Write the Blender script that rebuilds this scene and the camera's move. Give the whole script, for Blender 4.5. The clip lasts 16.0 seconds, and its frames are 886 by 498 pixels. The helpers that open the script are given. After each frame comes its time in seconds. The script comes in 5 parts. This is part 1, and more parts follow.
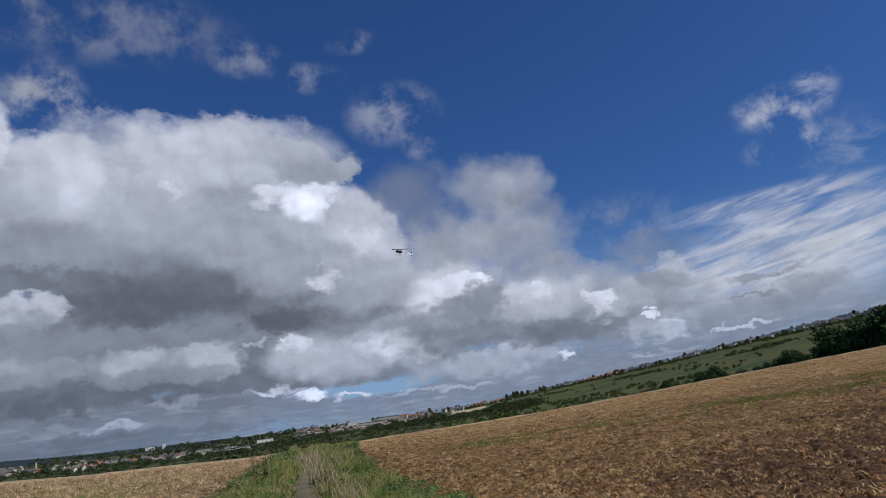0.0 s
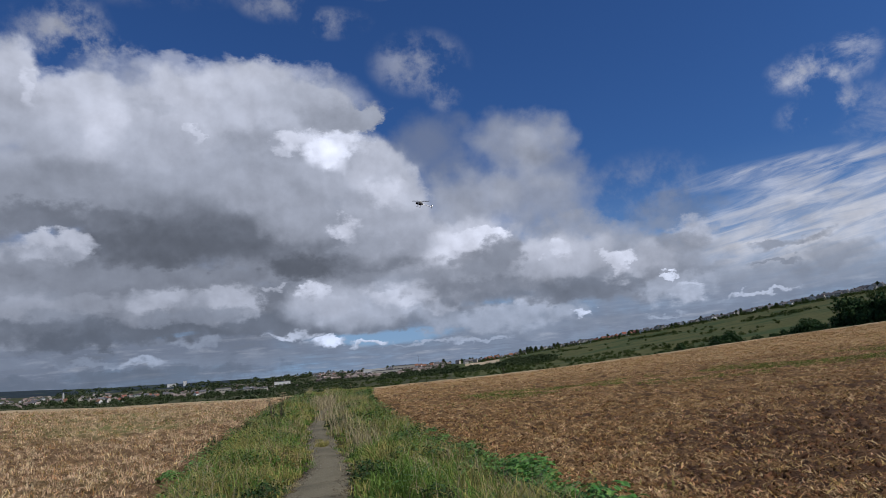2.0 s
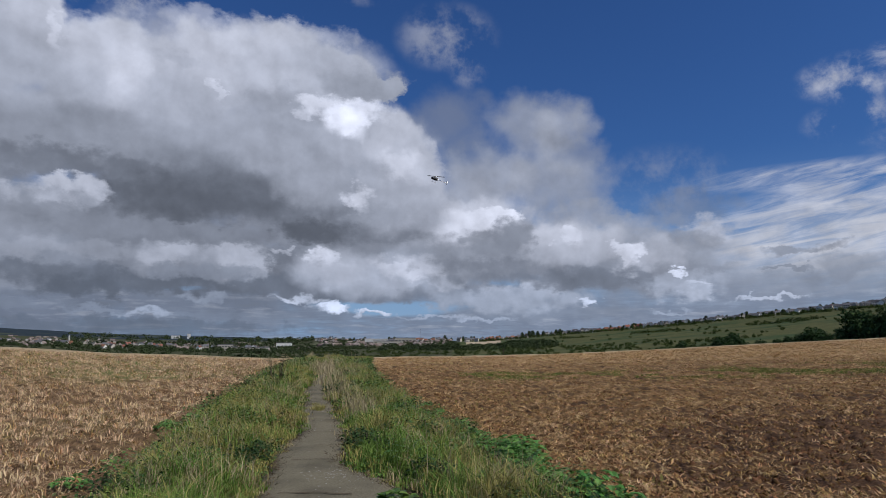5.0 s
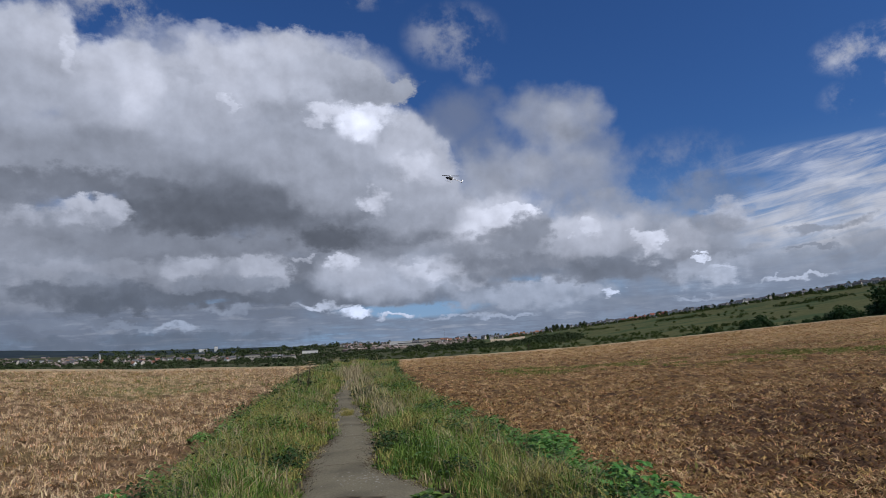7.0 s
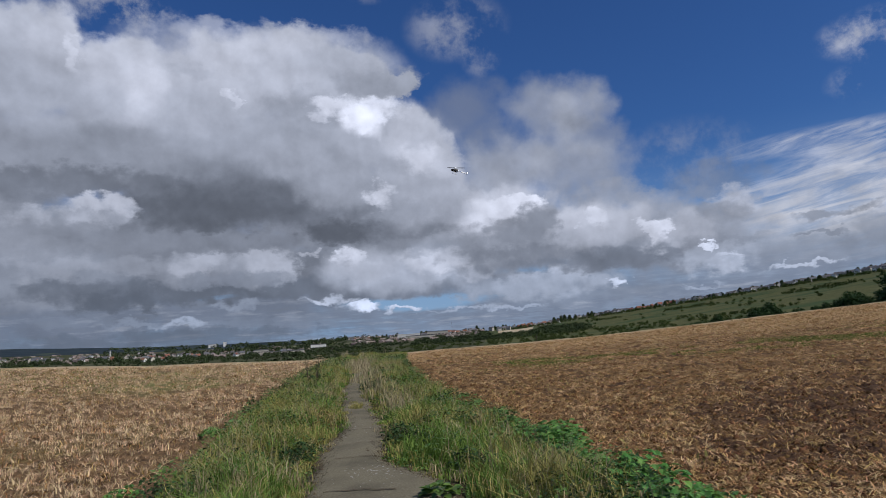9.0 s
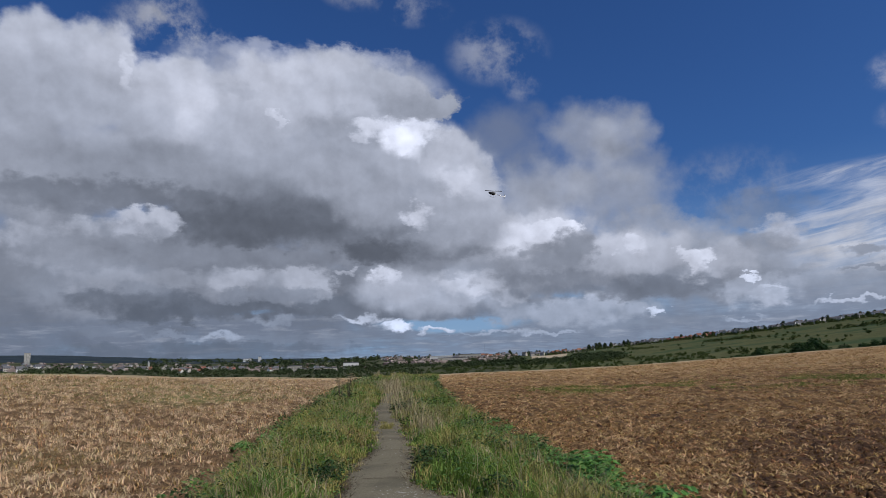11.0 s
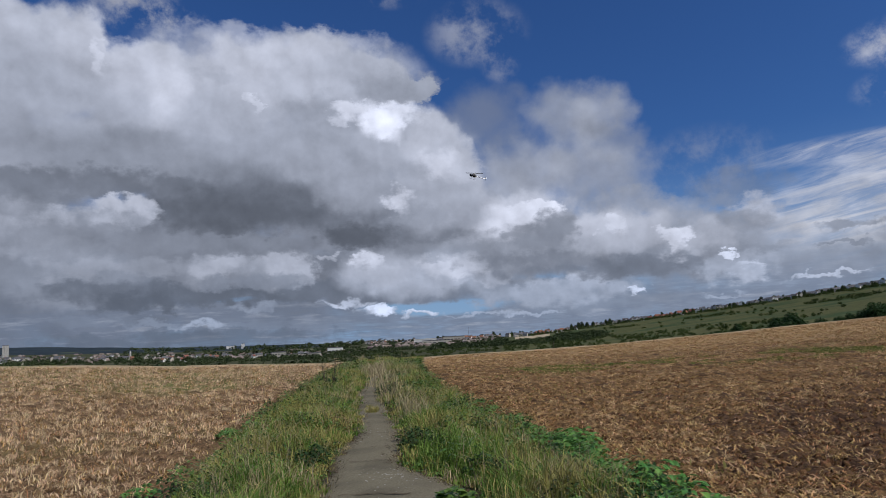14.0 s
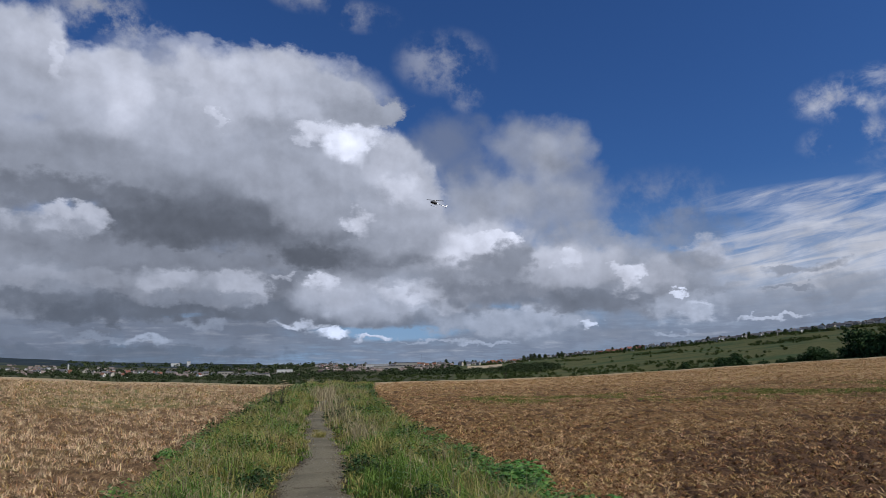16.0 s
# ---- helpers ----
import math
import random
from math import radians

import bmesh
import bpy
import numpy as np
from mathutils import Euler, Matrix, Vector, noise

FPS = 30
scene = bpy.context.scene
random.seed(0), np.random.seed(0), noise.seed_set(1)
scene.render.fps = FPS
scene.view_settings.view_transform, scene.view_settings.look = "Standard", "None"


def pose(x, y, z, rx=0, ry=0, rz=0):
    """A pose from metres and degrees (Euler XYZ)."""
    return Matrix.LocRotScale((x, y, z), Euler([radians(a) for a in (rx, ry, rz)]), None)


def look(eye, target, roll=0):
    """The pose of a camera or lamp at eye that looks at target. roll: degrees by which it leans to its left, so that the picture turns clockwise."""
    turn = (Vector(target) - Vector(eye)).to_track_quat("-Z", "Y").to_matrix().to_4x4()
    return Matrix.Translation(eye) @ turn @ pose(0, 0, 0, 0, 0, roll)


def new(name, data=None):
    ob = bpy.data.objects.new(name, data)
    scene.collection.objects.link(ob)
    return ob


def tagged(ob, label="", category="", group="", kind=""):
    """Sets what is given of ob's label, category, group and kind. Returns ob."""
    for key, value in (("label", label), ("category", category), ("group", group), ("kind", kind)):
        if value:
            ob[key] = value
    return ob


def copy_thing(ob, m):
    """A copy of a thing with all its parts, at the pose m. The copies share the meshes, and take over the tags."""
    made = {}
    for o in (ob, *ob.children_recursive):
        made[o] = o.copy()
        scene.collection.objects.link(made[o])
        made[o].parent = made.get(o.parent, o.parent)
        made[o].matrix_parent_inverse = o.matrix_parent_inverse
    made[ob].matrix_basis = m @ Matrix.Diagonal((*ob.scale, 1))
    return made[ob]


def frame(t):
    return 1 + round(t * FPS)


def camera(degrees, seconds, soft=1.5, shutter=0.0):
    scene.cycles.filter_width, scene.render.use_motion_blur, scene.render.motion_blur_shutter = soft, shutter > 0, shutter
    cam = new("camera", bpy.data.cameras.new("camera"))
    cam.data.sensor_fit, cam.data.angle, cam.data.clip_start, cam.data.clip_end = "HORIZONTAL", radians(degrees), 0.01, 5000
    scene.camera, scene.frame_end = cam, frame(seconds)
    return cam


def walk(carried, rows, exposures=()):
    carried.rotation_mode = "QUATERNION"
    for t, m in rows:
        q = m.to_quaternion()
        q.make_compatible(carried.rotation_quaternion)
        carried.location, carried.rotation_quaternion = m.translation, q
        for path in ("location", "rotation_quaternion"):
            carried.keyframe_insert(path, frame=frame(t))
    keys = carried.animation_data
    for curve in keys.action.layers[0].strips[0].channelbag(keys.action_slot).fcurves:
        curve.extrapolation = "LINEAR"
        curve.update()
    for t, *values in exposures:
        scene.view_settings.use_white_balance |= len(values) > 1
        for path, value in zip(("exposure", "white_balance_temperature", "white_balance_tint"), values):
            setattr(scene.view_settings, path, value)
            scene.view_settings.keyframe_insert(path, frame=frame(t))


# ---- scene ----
from math import atan2, cos, hypot, pi, sin, tan

cam = camera(68.57, 16.0, soft=0.6)
EYE = 1.7
# seconds, and the head's pitch, roll and yaw: the wearer stands on one spot and turns
ROWS = [
    (0.0, 103.88, 7.49, -1.72),
    (0.5, 102.91, 7.78, -0.96),
    (1.0, 102.17, 7.25, -0.49),
    (1.5, 101.19, 6.21, -1.07),
    (2.0, 99.89, 4.86, -0.51),
    (2.5, 98.24, 4.50, 0.50),
    (3.0, 97.35, 4.52, 0.38),
    (3.2, 96.96, 4.33, 0.03),
    (5.3, 98.08, -0.43, -0.34),
    (5.5, 98.20, 0.00, -0.00),
    (6.0, 98.24, 0.49, 0.92),
    (6.5, 97.79, 1.40, 1.34),
    (7.0, 97.84, 2.91, 1.73),
    (7.5, 97.79, 3.36, 2.22),
    (8.0, 97.37, 4.02, 2.13),
    (8.2, 97.10, 4.14, 2.29),
    (10.3, 99.02, 1.78, 3.62),
    (10.5, 99.55, 1.66, 4.35),
    (11.0, 99.28, 1.53, 5.25),
    (11.5, 99.16, 1.29, 6.27),
    (12.0, 98.90, 1.77, 6.90),
    (12.5, 99.13, 2.75, 6.87),
    (13.0, 98.41, 3.50, 6.62),
    (13.5, 98.65, 3.32, 5.98),
    (14.0, 97.73, 2.83, 3.85),
    (14.5, 97.09, 2.24, -0.74),
    (15.0, 97.57, 1.54, -1.20),
    (15.5, 98.69, 1.12, -0.42),
    (16.0, 99.93, 0.48, -0.28),
]
walk(cam, [(t, pose(0, 0, EYE, rx, ry, rz)) for t, rx, ry, rz in ROWS])

# ---- light ----
SUN_AZ, SUN_EL = radians(118.0), radians(47.0)   # azimuth clockwise from the y axis

world = bpy.data.worlds.new("sky")
scene.world = world
world.use_nodes = True
nt = world.node_tree
nt.nodes.clear()


def wn(kind, **props):
    n = nt.nodes.new(kind)
    for key, value in props.items():
        if key == "operation":
            n.operation = value
        elif key == "interpolation_type":
            n.interpolation_type = value
        elif key == "data_type":
            n.data_type = value
    return n


def vmath(op, a, b=None, c=None):
    n = wn("ShaderNodeVectorMath", operation=op)
    for i, v in enumerate((a, b, c)):
        if v is None:
            continue
        if isinstance(v, (tuple, list)):
            n.inputs[i].default_value = v
        else:
            nt.links.new(v, n.inputs[i])
    return n.outputs["Value"] if op in ("DOT_PRODUCT", "LENGTH") else n.outputs["Vector"]


def smath(op, a, b=0.0, clamp=False):
    n = wn("ShaderNodeMath", operation=op)
    n.use_clamp = clamp
    for i, v in enumerate((a, b)):
        if isinstance(v, (int, float)):
            n.inputs[i].default_value = v
        else:
            nt.links.new(v, n.inputs[i])
    return n.outputs[0]


def smap(v, a, b, c, d, smooth=True):
    n = wn("ShaderNodeMapRange", interpolation_type="SMOOTHSTEP" if smooth else "LINEAR")
    nt.links.new(v, n.inputs[0])
    for i, x in enumerate((a, b, c, d)):
        n.inputs[1 + i].default_value = x
    return n.outputs[0]


def smix(f, a, b):
    n = wn("ShaderNodeMix", data_type="RGBA")
    n.clamp_factor = True
    for s, v in ((0, f), (6, a), (7, b)):
        if isinstance(v, tuple):
            n.inputs[s].default_value = (*v, 1)
        else:
            nt.links.new(v, n.inputs[s])
    return n.outputs[2]


coord = wn("ShaderNodeTexCoord").outputs["Generated"]
sky = nt.nodes.new("ShaderNodeTexSky")
sky.sky_type = "NISHITA"
sky.sun_disc = False
sky.sun_elevation, sky.sun_rotation = SUN_EL, SUN_AZ
sky.air_density, sky.dust_density, sky.ozone_density = 1.0, 0.6, 3.0
sky_gain = wn("ShaderNodeMix", data_type="RGBA")
sky_gain.blend_type = "MULTIPLY"
sky_gain.inputs[0].default_value, sky_gain.inputs[7].default_value = 1.0, (0.0235, 0.0425, 0.0735, 1)
nt.links.new(sky.outputs[0], sky_gain.inputs[6])
sky_col = sky_gain.outputs[2]

sep = wn("ShaderNodeSeparateXYZ")
nt.links.new(coord, sep.inputs[0])
az_out = smath("ARCTAN2", sep.outputs[0], sep.outputs[1])
el_out = smath("ARCSINE", sep.outputs[2])
comb = wn("ShaderNodeCombineXYZ")
nt.links.new(az_out, comb.inputs[0])
nt.links.new(el_out, comb.inputs[1])


def sky_noise(scale, detail, rough, stretch=(1, 1, 1)):
    n = wn("ShaderNodeTexNoise")
    n.inputs["Scale"].default_value = scale
    n.inputs["Detail"].default_value = detail
    n.inputs["Roughness"].default_value = rough
    nt.links.new(vmath("MULTIPLY", coord, stretch), n.inputs["Vector"])
    return n


billow = sky_noise(9.5, 8, 0.56)
warp = vmath("SUBTRACT", billow.outputs["Color"], (0.5, 0.5, 0.5))
swirl = sky_noise(3.0, 2, 0.5)
warp2 = vmath("SUBTRACT", swirl.outputs["Color"], (0.5, 0.5, 0.5))


def relief(scale, detail, rough, step, gain):
    """Light and shade on the billows: how far the noise falls towards the light."""
    a = sky_noise(scale, detail, rough)
    b = sky_noise(scale, detail, rough)
    nt.links.new(vmath("ADD", coord, (step * 0.55, 0, step)), b.inputs["Vector"])
    d = smath("MULTIPLY", smath("SUBTRACT", a.outputs[0], b.outputs[0]), gain)
    n = wn("ShaderNodeCombineXYZ")
    nt.links.new(d, n.inputs[2])
    fine_relief[0] = d
    return n.outputs[0]


fine_relief = [None]
place = vmath("MULTIPLY_ADD", warp, (0.105, 0.09, 0.6), comb.outputs[0])
place = vmath("MULTIPLY_ADD", warp2, (0.015, 0.012, 1.2), place)
place = vmath("ADD", place, relief(6.5, 6, 0.5, 0.030, 9.0))
curl = sky_noise(34.0, 6, 0.58, (1, 1, 1.6))
cwarp = vmath("SUBTRACT", curl.outputs["Color"], (0.5, 0.5, 0.5))
low_place = vmath("MULTIPLY_ADD", cwarp, (0.078, 0.046, 0.9), comb.outputs[0])
low_place = vmath("ADD", low_place, relief(20.0, 6, 0.5, 0.012, 11.0))
ripple = sky_noise(11.0, 6, 0.52, (1, 1, 2.6))
rwarp = vmath("SUBTRACT", ripple.outputs["Color"], (0.5, 0.5, 0.5))
flat_place = vmath("MULTIPLY_ADD", rwarp, (0.09, 0.022, 1.4), comb.outputs[0])
flat_place = vmath("ADD", flat_place, relief(15.0, 6, 0.52, 0.014, 9.0))
shred = sky_noise(13.0, 8, 0.66, (1, 1, 2.0))
shred.inputs["Distortion"].default_value = 0.5
puff = sky_noise(16.0, 7, 0.62)
fibre = wn("ShaderNodeTexNoise")
fibre.inputs["Scale"].default_value, fibre.inputs["Detail"].default_value, fibre.inputs["Roughness"].default_value = 1.0, 7, 0.6
fibre_at = wn("ShaderNodeCombineXYZ")
nt.links.new(smath("ADD", smath("MULTIPLY", az_out, 9.0), smath("MULTIPLY", el_out, 5.0)), fibre_at.inputs[0])
nt.links.new(smath("SUBTRACT", smath("MULTIPLY", el_out, 62.0), smath("MULTIPLY", az_out, 11.0)), fibre_at.inputs[1])
nt.links.new(fibre_at.outputs[0], fibre.inputs["Vector"])
fibre.inputs["Distortion"].default_value = 0.6
up = smath("ADD", smath("MAXIMUM", sep.outputs[2], 0.0), 0.11)
rows_at = wn("ShaderNodeCombineXYZ")
nt.links.new(smath("DIVIDE", sep.outputs[0], up), rows_at.inputs[0])
nt.links.new(smath("DIVIDE", sep.outputs[1], up), rows_at.inputs[1])
rows_noise = wn("ShaderNodeTexNoise")
rows_noise.inputs["Scale"].default_value, rows_noise.inputs["Detail"].default_value, rows_noise.inputs["Roughness"].default_value = 2.0, 7, 0.6
nt.links.new(rows_at.outputs[0], rows_noise.inputs["Vector"])
haze = smap(el_out, radians(-2), radians(16), 0.75, 0.0)
clear_sky = smix(haze, sky_col, (0.27, 0.42, 0.66))
sky_state = [clear_sky]


def tint(v, el):
    """The grey of a cloud: dark undersides and low clouds are bluer."""
    low, dark = max(0.0, 1 - el / 7.0), max(0.0, 1 - v / 0.6)
    return (v * (0.93 - 0.06 * dark - 0.10 * low), v * (0.988 + 0.02 * dark), v * (1.19 + 0.13 * dark + 0.13 * low))


drawn = [0, place, low_place]


def shape(az, el, ra, re, soft, dens, ragged):
    """The mask of one billow (azimuth, elevation and half sizes in degrees) and the place in it."""
    drawn[0] += 1
    if drawn[0] % 10 == 0:
        # a trace of the sky so far keeps the billows in order, back to front
        trace = vmath("MULTIPLY", sky_state[0], (0, 0, 0.0001))
        drawn[1], drawn[2] = vmath("ADD", place, trace), vmath("ADD", low_place, trace)
    inv = (1 / radians(ra), 1 / radians(re), 0.35)
    q = vmath("MULTIPLY_ADD", drawn[1 if re > 1.4 else 2], inv, (-radians(az) * inv[0], -radians(el) * inv[1], 0))
    s = vmath("DOT_PRODUCT", vmath("MULTIPLY_ADD", q, (1, 1, 0), (0, 0, -ragged)), q)
    return smap(s, 1 + soft, max(1 - soft, 0.0), 0.0, dens), q


def patch(az, el, ra, re, value, dens=1.0, soft=0.6):
    """A soft patch of one tone."""
    m, _ = shape(az, el, ra, re, min(soft + 0.35, 1.2), dens, 1.4)
    sky_state[0] = smix(m, sky_state[0], tint(value, el))


def lump(az, el, ra, re, top, base, soft=0.2, dens=1.0):
    """A billow with an edge, a lit top and a grey underside."""
    m, q = shape(az, el, ra, re, soft * 2.0, dens, 0.6)
    t = smap(vmath("DOT_PRODUCT", q, (0.12, 0.6, 1.3)), -0.75, 0.75, 0.0, 1.0)
    sky_state[0] = smix(m, sky_state[0], smix(t, tint(base, el), tint(top, el)))


def wisp(az, el, ra, re, dens=0.5, bright=0.55, ice=True, grain=None):
    """A torn shred of thin cloud with open edges."""
    inv = (1 / radians(ra), 1 / radians(re), 0.0)
    q = vmath("MULTIPLY_ADD", comb.outputs[0], inv, (-radians(az) * inv[0], -radians(el) * inv[1], 0))
    m = smap(vmath("DOT_PRODUCT", q, q), 1.9, 0.0, 0.0, dens)
    m = smath("MULTIPLY", m, smap((grain or (shred if ice else puff)).outputs[0], 0.30 if grain else 0.42, 0.74 if grain else 0.68, 0.0, 1.0))
    sky_state[0] = smix(m, sky_state[0], (bright * 0.95, bright * 0.985, bright * 1.12))


def gap(az, el, ra, re, dens=0.9):
    """A hole in the sheet through which the clear sky shows."""
    inv = (1 / radians(ra), 1 / radians(re), 0.3)
    q = vmath("MULTIPLY_ADD", flat_place, inv, (-radians(az) * inv[0], -radians(el) * inv[1], 0))
    sky_state[0] = smix(smap(vmath("DOT_PRODUCT", q, q), 1.5, 0.4, 0.0, dens), sky_state[0], clear_sky)


def strato(amount, lo, hi):
    """Small flat clouds in rows that close up towards the horizon."""
    a = rows_noise
    fade = smath("MULTIPLY", smap(el_out, radians(hi), radians(lo), 0.0, amount), smap(a.outputs[0], 0.36, 0.5, 0.25, 1.0))
    lit = smath("MULTIPLY", fade, smap(a.outputs[0], 0.5, 0.74, 0.0, 0.6))
    grey = smix(fade, sky_state[0], (0.155, 0.19, 0.27))
    sky_state[0] = smix(lit, grey, (0.50, 0.54, 0.64))


# torn scraps and ice cloud
wisp(0.6, 25.9, 3.9, 2.3, 0.50, 0.48, ice=False)
wisp(2.7, 23.4, 1.6, 1.6, 0.40, 0.46, ice=False)
wisp(-28.8, 27.0, 2.5, 2.5, 0.50, 0.50, ice=False)
wisp(-26.2, 26.4, 2.3, 0.9, 0.70, 0.55, ice=False)
wisp(-7.4, 29.4, 3.2, 1.1, 0.40, 0.48, ice=False)
wisp(-12.8, 31.0, 2.8, 1.4, 0.45, 0.42, ice=False)
wisp(-29.9, 26.4, 3.7, 2.4, 0.50, 0.46, ice=False)
wisp(-26.3, 32.8, 11.2, 2.6, 0.35, 0.38, ice=False)
wisp(-2.8, 32.1, 2.2, 0.9, 0.40, 0.42, ice=False)
wisp(33.8, 19.4, 3.4, 1.5, 0.80, 0.60, ice=False)
wisp(34.0, 16.2, 3.2, 1.5, 0.70, 0.55, ice=False)
wisp(36.2, 20.0, 1.7, 1.3, 0.40, 0.60)
patch(28.3, 6.0, 10.09, 2.63, 0.42, 0.6, 0.7)
patch(31.6, 8.8, 5.51, 1.70, 0.42, 0.4, 0.8)
wisp(30.5, 12.6, 7.5, 0.9, 0.70, 0.60, grain=fibre)
wisp(33.5, 11.2, 6.0, 1.2, 0.60, 0.58, grain=fibre)
wisp(33.0, 9.4, 9.5, 2.0, 0.75, 0.60, grain=fibre)
wisp(30.0, 7.6, 10.5, 2.2, 0.85, 0.58, grain=fibre)
wisp(26.0, 6.2, 8.5, 1.6, 0.80, 0.55, grain=fibre)
wisp(28.5, 4.6, 9.4, 1.2, 0.70, 0.50, grain=fibre)
wisp(27.0, 3.6, 4.5, 0.5, 0.75, 0.72, grain=fibre)
wisp(37.9, 12.0, 3.2, 5.1, 0.25, 0.55)
wisp(19.3, 12.7, 5.5, 2.8, 0.30, 0.42, ice=False)
# the grey sheet behind, low over the horizon
patch(-25.2, 7.9, 22.61, 5.84, 0.25, 1, 0.3)
patch(-4.2, 8.7, 12.82, 4.46, 0.33, 1, 0.4)
patch(10.7, 6.6, 14.26, 2.93, 0.36, 0.9, 0.5)
patch(-36.3, 3.0, 13.73, 3.98, 0.18, 1, 0.5)
patch(-20.2, 4.0, 18.04, 3.48, 0.19, 1, 0.5)
patch(3.8, 1.3, 24.11, 1.57, 0.27, 0.8, 0.8)
patch(22.4, 2.8, 17.53, 2.74, 0.29, 0.85, 0.7)
patch(-27.2, 7.4, 18.16, 2.66, 0.21, 1, 0.5)
patch(-4.2, 5.2, 7.90, 2.48, 0.25, 0.95, 0.5)
patch(-42.3, 6.9, 8.36, 4.42, 0.22, 1, 0.5)
strato(0.6, 2.2, 6.5)
# pale scraps and the thin bright line under the bank
patch(-24.0, 2.0, 1.41, 0.31, 0.42, 0.9, 0.7)
patch(-28.0, 2.2, 2.32, 0.26, 0.3, 0.7, 0.7)
patch(-19.8, 3.3, 1.76, 0.37, 0.34, 0.7, 0.7)
patch(-32.1, 2.6, 3.21, 0.42, 0.22, 0.6, 0.7)
patch(-17.5, 1.7, 5.40, 0.42, 0.24, 0.6, 0.8)
patch(-24.7, 0.7, 10.15, 0.62, 0.15, 0.7, 0.7)
gap(-4.2, 2.6, 5.91, 0.64, 0.95)
gap(3.3, 2.9, 2.47, 0.35, 0.6)
gap(5.8, 5.3, 3.46, 0.89, 0.85)
gap(-21.6, 4.0, 1.72, 0.23, 0.35)
gap(12.7, 8.5, 2.88, 0.87, 0.5)
lump(-12.2, 3.3, 1.71, 0.29, 0.85, 0.45, 0.4, 1.0)
lump(-9.5, 2.7, 1.93, 0.34, 0.8, 0.4, 0.4, 1.0)
lump(-5.9, 2.2, 1.47, 0.25, 0.7, 0.4, 0.4, 1.0)
patch(-0.7, 1.9, 2.97, 0.20, 0.45, 0.8, 0.7)
patch(3.8, 1.6, 2.46, 0.20, 0.5, 0.7, 0.7)
# thin grey veils
patch(0.8, 18.8, 3.00, 2.65, 0.25, 0.55, 0.8)
patch(3.1, 15.7, 2.30, 1.71, 0.27, 0.5, 0.8)
patch(8.0, 18.2, 3.54, 2.39, 0.33, 0.8, 0.75)
patch(11.0, 18.5, 2.24, 1.99, 0.36, 0.8, 0.75)
patch(12.0, 16.1, 2.21, 1.67, 0.3, 0.6, 0.7)
patch(8.9, 12.8, 5.70, 2.93, 0.34, 0.85, 0.75)
patch(3.9, 13.7, 4.06, 2.46, 0.36, 0.8, 0.6)
patch(12.8, 10.5, 2.89, 1.36, 0.34, 0.7, 0.7)
patch(21.3, 10.9, 3.08, 1.20, 0.2, 0.35, 0.9)
patch(16.1, 9.9, 4.20, 0.67, 0.36, 0.35, 0.9)
patch(-11.1, 6.6, 2.90, 2.93, 0.24, 0.9, 0.7)
# rows of flat cumulus behind
patch(-32.4, 5.9, 4.66, 1.89, 0.27, 1, 0.5)
patch(-33.2, 6.7, 2.65, 0.75, 0.36, 0.8, 0.7)
patch(-27.9, 6.9, 2.35, 0.70, 0.33, 0.7, 0.7)
patch(-30.1, 4.9, 6.36, 0.69, 0.17, 0.9, 0.6)
patch(-27.3, 4.0, 4.72, 0.70, 0.13, 0.9, 0.6)
patch(-19.4, 4.7, 8.84, 1.03, 0.14, 1, 0.6)
patch(-11.0, 4.6, 6.23, 1.07, 0.17, 1, 0.6)
lump(-20.1, 6.4, 5.08, 1.59, 0.44, 0.22, 0.3, 1.0)
patch(-22.6, 6.8, 1.93, 0.83, 0.45, 0.8, 0.7)
patch(-17.2, 6.8, 2.06, 1.05, 0.46, 0.8, 0.7)
patch(-15.4, 6.0, 0.93, 0.96, 0.5, 0.6, 0.7)
patch(-19.9, 5.4, 4.42, 0.56, 0.25, 0.8, 0.7)
patch(-21.8, 8.4, 7.80, 0.65, 0.22, 0.9, 0.7)
patch(-15.5, 9.0, 2.81, 0.77, 0.23, 0.8, 0.7)
lump(-5.9, 4.8, 4.44, 1.19, 0.5, 0.24, 0.3, 1.0)
lump(-8.9, 5.7, 1.66, 0.98, 0.62, 0.34, 0.3, 1.0)
lump(-10.4, 6.8, 1.36, 0.88, 0.95, 0.55, 0.3, 1.0)
patch(-11.1, 6.0, 1.25, 0.49, 0.25, 0.7, 0.6)
lump(-13.0, 6.7, 1.81, 1.36, 0.22, 0.17, 0.35, 1.0)
patch(-13.4, 7.4, 0.86, 0.24, 0.5, 0.7, 0.6)
lump(-3.5, 6.3, 2.00, 0.55, 0.9, 0.42, 0.3, 1.0)
lump(-1.0, 5.8, 2.10, 0.75, 0.85, 0.4, 0.3, 1.0)
lump(0.8, 5.3, 1.60, 0.99, 0.8, 0.33, 0.3, 1.0)
patch(-6.4, 4.6, 0.89, 0.59, 0.24, 0.8, 0.5)
patch(-3.2, 4.7, 2.98, 0.50, 0.42, 0.7, 0.7)
patch(-2.2, 3.8, 6.44, 0.59, 0.2, 0.9, 0.6)
patch(3.3, 3.2, 3.46, 0.59, 0.24, 0.9, 0.6)
lump(5.0, 3.6, 2.07, 1.08, 0.62, 0.3, 0.3, 1.0)
lump(4.3, 3.3, 1.98, 0.69, 0.5, 0.3, 0.4, 1.0)
lump(8.7, 3.9, 2.04, 1.22, 0.62, 0.32, 0.3, 1.0)
lump(8.0, 4.5, 0.88, 0.59, 0.75, 0.5, 0.35, 1.0)
lump(11.1, 3.2, 1.72, 0.58, 0.42, 0.3, 0.4, 1.0)
